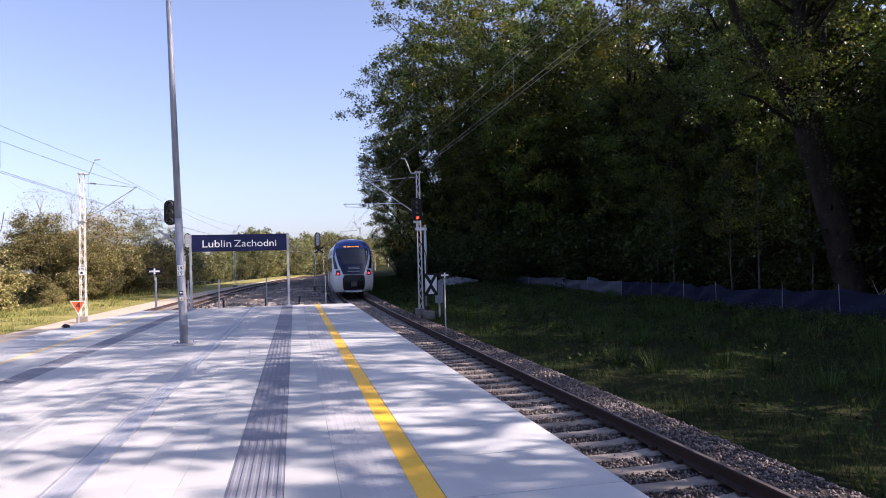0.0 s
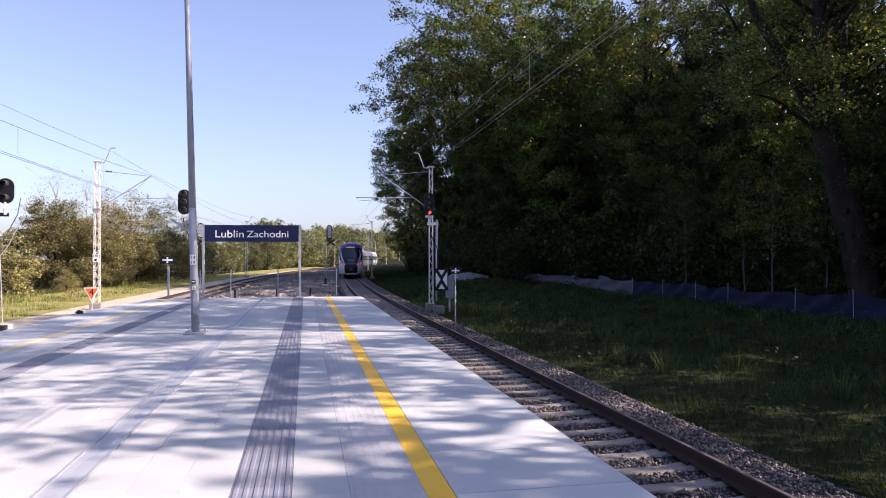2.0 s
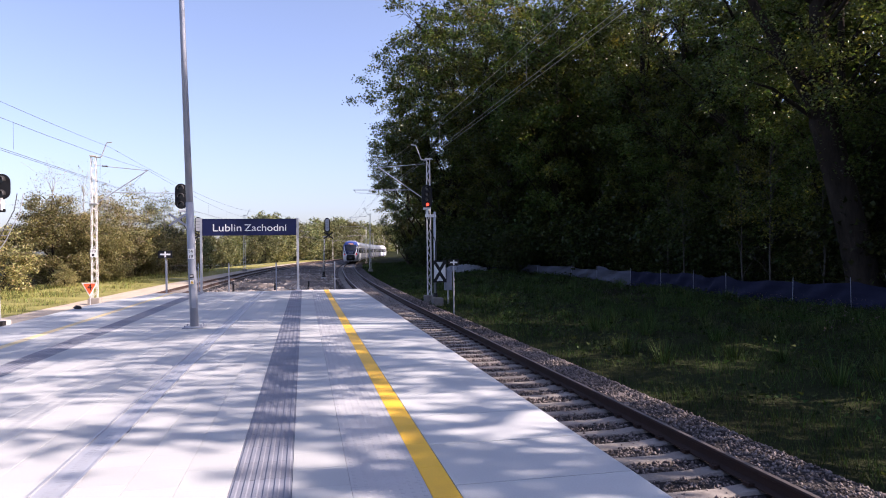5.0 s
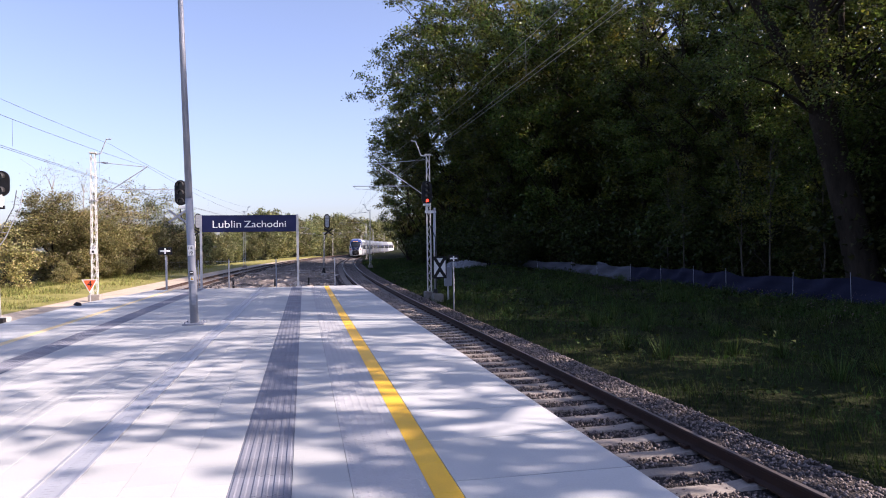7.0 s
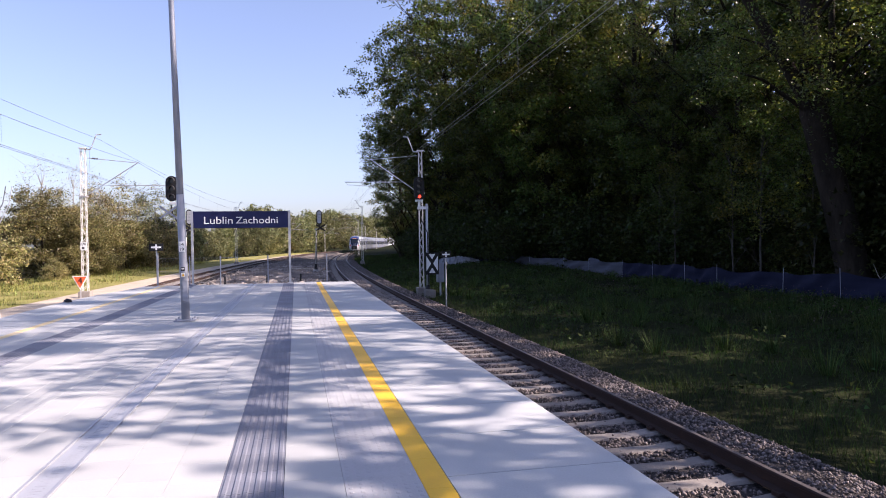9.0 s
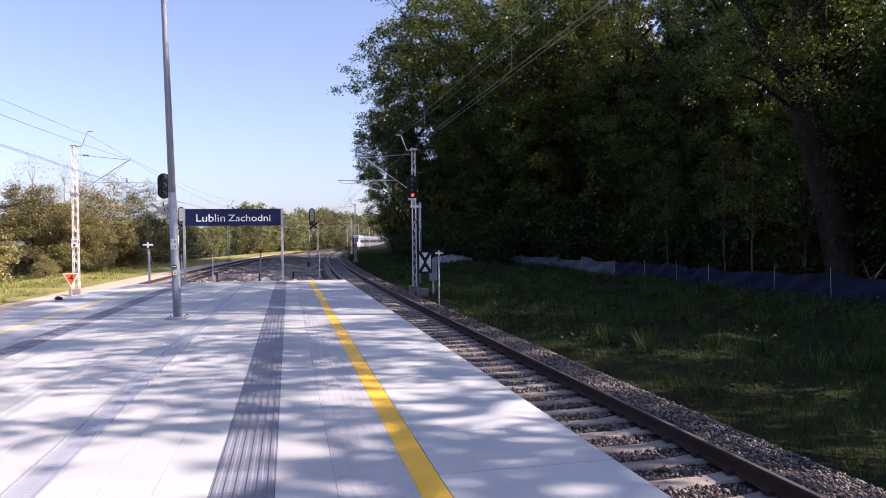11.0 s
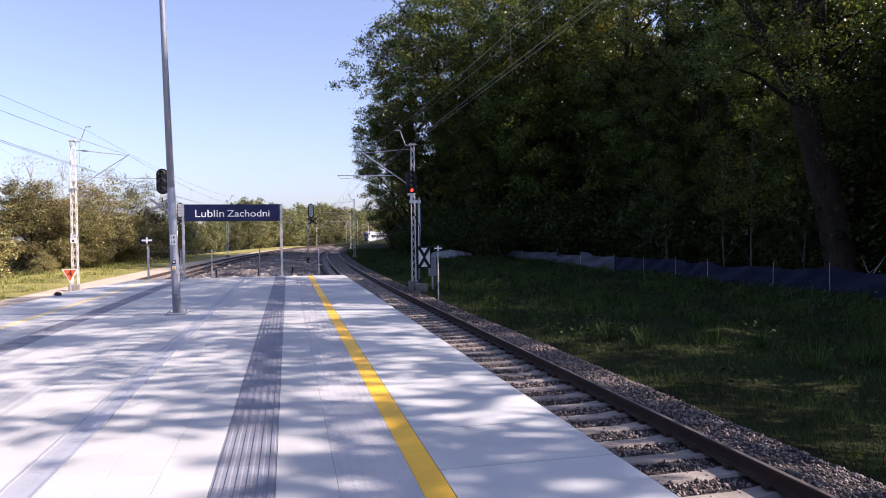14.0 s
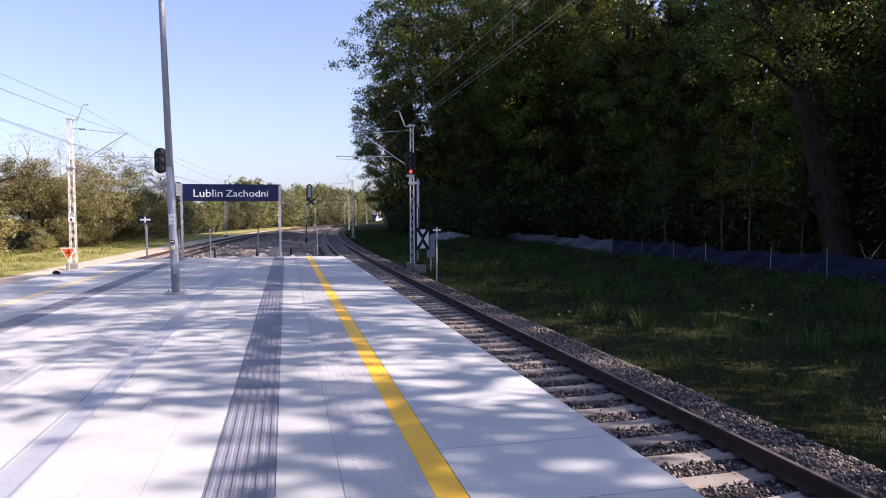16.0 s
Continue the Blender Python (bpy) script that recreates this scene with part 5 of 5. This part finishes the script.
def earth_ridges():
    """Low rows of thrown-up earth and gravel across the yard, painted pale as sunlit streaks."""
    rng = np.random.default_rng(23)
    for y0 in (33.5, 36.5, 39.5, 43.5, 47.0, 50.5, 54.5, 59.5, 66.0, 73.0, 82.0):
        xa, xb = left_axis(y0) + 2.6 + rng.uniform(0, 2.5), right_axis(y0) - 2.3 - rng.uniform(0, 1.5)
        n = 16
        t = thing("earth_ridge", "low ridge of thrown-up sandy earth, painted pale as a sunlit streak", "earth ridge", group="earth ridges")
        h = rng.uniform(0.18, 0.32)
        ph, V, F = rng.uniform(0, 6), [], []
        sec = [(-0.55, -0.04), (-0.3, 0.55), (-0.05, 1.0), (0.2, 0.7), (0.6, -0.04)]
        for i in range(n + 1):
            u = i / n
            x = xa + (xb - xa) * u
            y = y0 + 0.8 * math.sin(u * 4.2 + ph) + 0.25 * math.sin(u * 13 + ph) + 1.6 * u
            k = h * math.sin(math.pi * min(max(u, 0.03), 0.97)) ** 0.4 * (0.75 + 0.35 * math.sin(u * 17 + ph))
            V += [(x + rng.normal(0, 0.05), y + a * (1 + 0.2 * math.sin(u * 9)), -1.0 + b * k + (rng.normal(0, 0.03) if b > 0 else -0.1)) for a, b in sec]
        for i in range(n):
            F += [(i * 5 + j, i * 5 + j + 1, i * 5 + j + 6, i * 5 + j + 5) for j in range(4)]
        part("ridge", Shape().add(V, F), RIDGE, t, smooth=True)

def silt_fence():
    t = thing("silt_fence", "sagging dark blue fabric fence on thin wooden stakes", "fence")
    rng = np.random.default_rng(8)
    ys = [6, 11, 16, 20.5, 25.5, 28.9, 34.3, 38.0, 42.0, 46, 50.5, 55, 60, 66, 72, 79, 86]
    fx = lambda y: 0.2 * math.sin(y * 0.35) + float(np.interp(y, [0, 46, 54, 61, 80, 90], [23.0, 23.4, 22.6, 20.8, 19.0, 18.2]))
    for i, (a, b) in enumerate(zip(ys, ys[1:])):
        n, m = 14, 7
        V, F = [], []
        hgt = (1.15 if a < 48 else 0.9 if a < 64 else 0.65)
        d0 = rng.uniform(0.05, 0.25)
        ph = rng.uniform(0, 6)
        for j in range(n + 1):
            u = j / n
            y = a + (b - a) * u
            x = fx(a) * (1 - u) + fx(b) * u
            g = float(ground_z(x, y))
            top = hgt * (1 - (0.02 + d0 * 0.5) * 4 * u * (1 - u) - 0.03 * math.sin(u * 9 + ph))
            for k in range(m + 1):
                w = k / m
                V.append((x + 0.10 * math.sin(w * 7 + u * 11 + ph) * 4 * u * (1 - u) + 0.05 * math.sin(u * 23 + w * 4) * u * (1 - u) * 4, y, g - 0.05 + top * w))
        for j in range(n):
            for k in range(m):
                F.append((j * (m + 1) + k, (j + 1) * (m + 1) + k, (j + 1) * (m + 1) + k + 1, j * (m + 1) + k + 1))
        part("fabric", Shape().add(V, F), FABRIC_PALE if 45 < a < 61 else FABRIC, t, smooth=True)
        g = float(ground_z(fx(a), a))
        part("stake", Shape().tube((fx(a) - 0.05, a, g - 0.2), (fx(a) - 0.05 + rng.normal(0, 0.04), a, g + hgt + 0.15), 0.016, n=5), POLE_MAT, t)

def leaning_oak():
    """The big oak whose bare lower trunk leans out over the fence."""
    t = thing("tree", "big leaning oak with a bare lower trunk behind the fence", "tree", pose(25.9, 27.4, float(ground_z(25.9, 27.4)) - 0.1), "forest edge trees")
    line = [(0.1, 0, -0.3), (-0.25, 0, 1.4), (-0.75, 0.05, 3.6), (-1.45, 0.1, 6.2), (-2.2, 0.1, 8.6), (-2.35, 0.1, 11.5), (-2.3, 0.3, 15), (-2.0, 0.2, 19)]
    rad = [0.92, 0.72, 0.66, 0.62, 0.60, 0.44, 0.3, 0.1]
    s = Shape()
    s.limb(line, rad, 14)
    s.limb([(-2.0, 0.1, 8.0), (-2.9, 0, 9.6), (-4.2, -0.1, 11.4), (-5.9, -0.2, 13.6), (-7.0, -0.2, 16.0)], [0.4, 0.34, 0.27, 0.2, 0.07], 10)
    rng = np.random.default_rng(77)
    ends = []
    for i in range(46):
        k = rng.uniform(3.9, 7)
        f = k - int(k)
        j = int(min(k, 6))
        a = Vector(line[j]).lerp(Vector(line[j + 1]), min(f, 1))
        ang = rng.uniform(0, 6.28)
        ln = rng.uniform(2.5, 6.0)
        e = a + Vector((math.cos(ang) * ln, math.sin(ang) * ln, rng.uniform(-0.8, 3.0)))
        mid = a.lerp(e, 0.5) + Vector((0, 0, 0.5))
        s.limb([a, a.lerp(mid, 0.5), mid, mid.lerp(e, 0.5), e], [0.12, 0.1, 0.07, 0.04, 0.012], 6)
        ends += [np.array(e), np.array(mid.lerp(e, 0.5)), np.array(e) + rng.normal(0, 0.9, 3), np.array(e) + rng.normal(0, 0.9, 3)]
    part("trunk", s, BARK, t, smooth=True)
    for i in range(9):
        k = rng.uniform(3.2, 5.0)
        j = int(k)
        a = np.array(line[j]) * (1 - k + j) + np.array(line[j + 1]) * (k - j)
        ends.append(a + np.array([rng.uniform(-1.6, 0.4), rng.uniform(-2.2, 2.2), rng.uniform(-0.5, 0.5)]))
    c = np.repeat(np.array(ends), 190, 0)
    c = c + rng.normal(0, 1, c.shape) * np.array([0.55, 0.55, 0.32])
    V, Q = leaf_blades(c, 0.08, rng)
    part("crown", raw_mesh("crown", V, Q, LEAF_OAK), None, t)


def debris():
    """A crumpled sheet at the fence's far end and broken boughs against the fence."""
    rng = np.random.default_rng(31)
    t = thing("tarpaulin", "crumpled pale tarpaulin lying on the grass", "tarpaulin", pose(16.4, 69, float(ground_z(16.4, 69))))
    n, m = 26, 12
    V, F = [], []
    for i in range(n):
        for j in range(m):
            u, w = i / (n - 1), j / (m - 1)
            hgt = 0.75 * math.sin(math.pi * w) * (0.35 + 0.65 * math.sin(math.pi * u) ** 0.6) + rng.normal(0, 0.07)
            V.append((-2.4 + 4.8 * u + rng.normal(0, 0.05), -0.7 + 1.4 * w + rng.normal(0, 0.05), max(hgt, 0.0) - 0.03))
    for i in range(n - 1):
        for j in range(m - 1):
            F.append((i * m + j, (i + 1) * m + j, (i + 1) * m + j + 1, i * m + j + 1))
    part("sheet", Shape().add(V, F), TARP, t)
    for x, y, a, b in ((24.3, 25.0, (0.3, -1.1, 1.7), 0.035), (24.0, 25.4, (0.2, -1.5, 1.25), 0.025), (24.2, 24.0, (0.0, 0.7, 1.5), 0.022)):
        k = thing("broken_bough", "pale broken bough leaning by the fence", "branch", pose(x, y, float(ground_z(x, y))), "broken boughs")
        v = Vector(a)
        part("bough", Shape().limb([(0, 0, -0.05), v * 0.35 + Vector((0.08, 0, 0.05)), v * 0.7, v], [b, b * 0.85, b * 0.6, 0.008], 6), PALE_BARK, k, smooth=True)

TARP = material("pale_tarpaulin", (0.34, 0.35, 0.38), 0.7, dark=(0.2, 0.205, 0.23), scale=2, fine=30, amount=0.9, bump=0.3, bump_dist=0.02)


# ---- train ----
T_WHITE = material("train_white", (0.58, 0.595, 0.63), 0.3, dark=(0.48, 0.495, 0.53), scale=1, fine=20, amount=0.6, bump=0)
T_SILVER = material("train_silver", (0.19, 0.20, 0.22), 0.35, metal=0.3, dark=(0.15, 0.155, 0.17), scale=1, fine=20, amount=0.6, bump=0)
T_BLUE = material("train_blue", (0.016, 0.046, 0.24), 0.28, dark=(0.013, 0.037, 0.19), scale=1, fine=20, amount=0.6, bump=0)
T_NAVY = material("train_navy", (0.007, 0.011, 0.038), 0.2, scale=1, fine=20, amount=0.5, bump=0)
T_GLASS = material("train_glass", (0.012, 0.014, 0.018), 0.08, scale=1, fine=20, amount=0.5, bump=0, spec=0.8)
T_GREY = material("train_underframe", (0.06, 0.06, 0.065), 0.7, scale=3, fine=30, bump=0.1)
RED_TAIL = glow("tail_lamp_lit", (1.0, 0.03, 0.04), 1.3)
DISPLAY = glow("orange_display", (1.0, 0.42, 0.12), 0.35)

BODY = [(-1.30, 0.42), (-1.40, 0.75), (-1.425, 1.3), (-1.425, 2.2), (-1.40, 2.9), (-1.32, 3.5), (-1.12, 3.92), (-0.75, 4.15), (0.0, 4.24),
        (0.75, 4.15), (1.12, 3.92), (1.32, 3.5), (1.40, 2.9), (1.425, 2.2), (1.425, 1.3), (1.40, 0.75), (1.30, 0.42)]

def half_width(z):
    zs = [b for a, b in BODY[8:]][::-1]
    xs = [a for a, b in BODY[8:]][::-1]
    return float(np.interp(z, zs, xs))

def nose(x, z):
    """How far back the end face lies at a height, and across."""
    a = float(np.interp(z, [0.42, 0.8, 1.2, 1.7, 2.2, 3.0, 3.6, 4.0, 4.24], [0.28, 0.08, 0.0, 0.10, 0.42, 1.0, 1.5, 2.05, 2.9]))
    w = max(half_width(z), 0.05)
    return a + 0.75 * min(abs(x / w), 1.0) ** 3.2

def nose_patch(rows_, y_end, off, cols=10, sub=4):
    """A panel on the end face: rows of height, left and right."""
    s = Shape()
    zs = [r[0] for r in rows_]
    lv = np.linspace(zs[0], zs[-1], (len(rows_) - 1) * sub + 1)
    V, F = [], []
    for z in lv:
        l = float(np.interp(z, zs, [r[1] for r in rows_]))
        r = float(np.interp(z, zs, [r_[2] for r_ in rows_]))
        for i in range(cols + 1):
            x = l + (r - l) * i / cols
            V.append((x, y_end + nose(x, z) - off, z))
    n = cols + 1
    for i in range(len(lv) - 1):
        for j in range(cols):
            F.append((i * n + j, i * n + j + 1, (i + 1) * n + j + 1, (i + 1) * n + j))
    return s.add(V, F)

def train_car(length, end, label):
    """A car along y, its middle at the origin, its end face (where it has one) towards -y; z = 0 is the rail head."""
    t = thing("train_car", label, "train car", group="cars of the train")
    y0, y1 = -length / 2, length / 2 - 0.25
    yb = y0 + (3.0 if end else 0.25)
    part("body", Shape().prism(BODY, yb, y1), T_SILVER if not end else T_WHITE, t, "pale silver and white body")
    if end:
        zs = [0.42, 0.6, 0.8, 1.0, 1.2, 1.5, 1.8, 2.2, 2.6, 3.0, 3.3, 3.6, 3.8, 4.0, 4.12, 4.2, 4.236]
        cols = 16
        s = Shape()
        V, F = [], []
        for z in zs:
            w = half_width(z)
            V.append((-w, yb, z))
            for i in range(cols + 1):
                x = -w + 2 * w * i / cols
                V.append((x, min(y0 + nose(x, z), yb), z))
            V.append((w, yb, z))
        n = cols + 3
        for i in range(len(zs) - 1):
            for j in range(n - 1):
                F.append((i * n + j, i * n + j + 1, (i + 1) * n + j + 1, (i + 1) * n + j))
        F.append(tuple(range(n)))
        part("nose", s.add(V, F), T_WHITE, t, "white rounded end", smooth=True)
        f = part("end_mask", nose_patch([(1.66, -0.72, 0.72), (2.3, -0.98, 0.98), (3.0, -1.15, 1.15), (3.55, -1.2, 1.2), (3.95, -1.06, 1.06)], y0, 0.012), T_NAVY, t, "dark navy end mask", smooth=True)
        part("roof_brow", nose_patch([(3.5, -1.30, 1.30), (3.72, -1.22, 1.22), (3.95, -1.08, 1.08), (4.16, -0.7, 0.7)], y0, 0.02), T_BLUE, t, "bright blue brow", smooth=True)
        part("blue_stripe", nose_patch([(2.9, -1.38, -1.26), (3.2, -1.35, -1.2), (3.6, -1.28, -1.08)], y0, 0.018), T_BLUE, t, smooth=True)
        part("blue_stripe", nose_patch([(2.9, 1.26, 1.38), (3.2, 1.2, 1.35), (3.6, 1.08, 1.28)], y0, 0.018), T_BLUE, t, smooth=True)
        part("windscreen", nose_patch([(2.38, -0.74, 0.74), (2.9, -0.88, 0.88), (3.46, -0.9, 0.9)], y0, 0.024), T_GLASS, t, "dark sloping windscreen", smooth=True)
        d = part("destination_display", nose_patch([(3.54, -0.66, 0.56), (3.72, -0.66, 0.56)], y0, 0.034, sub=2), BLACK, t, "dark display panel")
        for l, r in ((-0.6, -0.42), (-0.34, -0.08), (-0.02, 0.16), (0.22, 0.48)):
            part("display_writing", nose_patch([(3.59, l, r), (3.67, l, r)], y0, 0.04, cols=2, sub=1), DISPLAY, d, "orange lit bars of writing")
        for sx in (-1, 1):
            part("cab_side_window", nose_patch([(2.05, *sorted((sx * 1.06, sx * 1.30))), (2.6, *sorted((sx * 1.2, sx * 1.38))), (3.15, *sorted((sx * 1.3, sx * 1.385)))], y0, 0.014, cols=4), T_NAVY, t, "dark cab side window", smooth=True)
        part("coupler_panel", nose_patch([(0.55, -0.66, 0.66), (0.75, -0.76, 0.76), (1.35, -0.78, 0.78), (1.62, -0.66, 0.66)], y0, 0.014), BLACK, t, "black coupler recess", smooth=True)
        part("coupler", Shape().box((0, y0 - 0.08, 0.98), (0.4, 0.5, 0.34)), T_GREY, t, "grey coupler", bevel=0.03)
        part("bumper", Shape().box((0, y0 + 0.16, 0.46), (1.1, 0.2, 0.1)), T_WHITE, t, bevel=0.03)
        for z in (1.84, 2.02, 2.12):
            part("lettering", nose_patch([(z, -0.42 + 0.05 * (z > 2), 0.42), (z + 0.05, -0.42 + 0.05 * (z > 2), 0.42)], y0, 0.026, sub=1), T_SILVER, t, "pale bars of lettering")
        for sx in (-1, 1):
            lo, hi = sorted((sx * 0.94, sx * 1.26))
            l = part("lamp_cluster", nose_patch([(1.60, lo, hi), (1.95, lo + 0.08 * (sx < 0), hi - 0.08 * (sx > 0))], y0, 0.018), BLACK, t, "dark lamp cluster", smooth=True)
            part("tail_lamp", nose_patch([(1.66, sx * 1.08 - 0.07, sx * 1.08 + 0.07), (1.78, sx * 1.08 - 0.07, sx * 1.08 + 0.07)], y0, 0.035), RED_TAIL, l, "lit red tail lamp")
    # sides: window band, windows, doors
    n = int((length - (6 if end else 3)) / 2.1)
    ys = np.linspace(y0 + (4.6 if end else 1.8), y1 - 1.6, n)
    for sx in (-1, 1):
        x = sx * 1.418
        part("window_band", Shape().prism([(sx * 1.39, 1.75), (sx * 1.432, 1.8), (sx * 1.432, 2.25), (sx * 1.408, 2.9), (sx * 1.37, 2.9)], y0 + (3.6 if end else 0.5), y1 - 0.3), T_NAVY, t, "dark window band")
        part("skirt", Shape().box((sx * 1.33, (yb + y1) / 2, 0.52), (0.12, y1 - yb - 0.1, 0.42)), T_GREY if not end else T_SILVER, t, bevel=0.02)
        part("roof_stripe", Shape().prism([(sx * 1.36, 3.1), (sx * 1.385, 3.1), (sx * 1.32, 3.52), (sx * 1.29, 3.52)], y0 + (3.3 if end else 0.4), y1 - 0.2), T_SILVER, t, "grey stripe under the roof")
        for i, y in enumerate(ys):
            if i == n // 2:
                d = part("door", Shape().box((sx * 1.425, y, 1.75), (0.03, 1.35, 2.5)), T_BLUE, t, "blue sliding door", bevel=0.01)
                part("door_glass", Shape().box((sx * 1.443, y - 0.3, 2.1), (0.012, 0.42, 1.2)), T_GLASS, d)
                part("door_glass", Shape().box((sx * 1.443, y + 0.3, 2.1), (0.012, 0.42, 1.2)), T_GLASS, d)
            else:
                part("window", Shape().box((sx * 1.432, y, 2.3), (0.02, 1.6, 0.85), pose(0, 0, 0, 0, -sx * 1.5, 0).to_3x3()), T_GLASS, t, "dark window", bevel=0.006)
    for y in np.linspace(yb + (5.0 if end else 1.5), y1 - 2.5, 3):
        part("roof_unit", Shape().box((0, y, 4.24), (1.4, 2.6, 0.22)), T_SILVER, t, "grey roof unit", bevel=0.06)
    for y in (y0 + (4.2 if end else 0.9), y1 - 2.8 if end else y1 - 0.7):
        b = part("bogie", Shape().box((0, y, 0.55), (2.2, 2.9, 0.32)), T_GREY, t, "dark bogie", bevel=0.04)
        for dy in (-1.25, 1.25):
            for sx in (-1, 1):
                part("wheel", Shape().tube((sx * 0.69, y + dy, 0.43), (sx * 0.82, y + dy, 0.43), 0.43, n=20), T_GREY, b)
    part("gangway", Shape().box((0, y1 + 0.12, 2.1), (2.3, 0.5, 2.9)), T_GREY, t, "dark bellows between cars", bevel=0.05)
    return t

CAR_LENGTHS = [22.0] + [16.8] * 6 + [22.0]
def build_train():
    tail = train_car(22.0, True, "white and blue train end car with red tail lamps")
    mid = train_car(16.8, False, "silver white train car with dark windows")
    cars = [tail, mid]
    for i in range(5):
        cars.append(copy_thing(mid, pose(0, 0, 0)))
    head = copy_thing(tail, pose(0, 0, 0))
    head["label"] = "white and blue leading end car of the train"
    cars.append(head)
    return cars


# way along the near track, by length
_ty = np.arange(-30, 700, 0.5)
_tx = np.array([right_axis(v) for v in _ty])
_ts = np.concatenate([[0], np.cumsum(np.hypot(np.diff(_tx), np.diff(_ty)))])
def on_track(s):
    return Vector((float(np.interp(s, _ts, _tx)), float(np.interp(s, _ts, _ty)), RAIL_Z))

TAIL_WAY = [(0, 48.0), (1, 64.5), (2, 80.5), (4, 111.5), (6.5, 148.0), (9, 186.0), (12.5, 242.0), (16, 300.0)]
def tail_s(t):
    k = np.polyfit([a for a, b in TAIL_WAY], [b for a, b in TAIL_WAY], 4)
    return float(np.interp(np.polyval(k, t), _ty, _ts))


def motions():
    times = [i * 0.5 for i in range(33)]
    back = 0.0
    for i, (car, ln) in enumerate(zip(CARS, CAR_LENGTHS)):
        rows = []
        for t in times:
            s = tail_s(t) + back
            a, b = on_track(s + ln * 0.18), on_track(s + ln * 0.82)
            mid = (a + b) / 2
            h = math.degrees(math.atan2(b.x - a.x, b.y - a.y))
            turn = 180 if i == len(CARS) - 1 else 0
            rows.append((t, pose(mid.x, mid.y, RAIL_Z, 0, 0, -h + turn)))
        walk(car, rows)
        back += ln


overhead_line()
signal_right()
plus_board(6.15, 28.0, -1.2, 1.02, 0.44, 0.27, False, "small black marker plate with white cross on thin post")
plus_board(-5.27, 28.1, 0.0, 1.5, 0.52, 0.29, True, "black marker plate with white cross on grey post")
signal_three_lamp()
signal_rear(1.72, 62.0, -1.05)
signal_rear(-9.0, 60.0, -1.05)
signal_left()
triangle_board()
light_pole()
station_sign()
end_fence()
stakes()
troughs()
earth_ridges()
silt_fence()
debris()
CARS = build_train()
leaning_oak()


ballast_stones()
yard_clods()
forest()
left_woods()
grass()
paving()
motions()
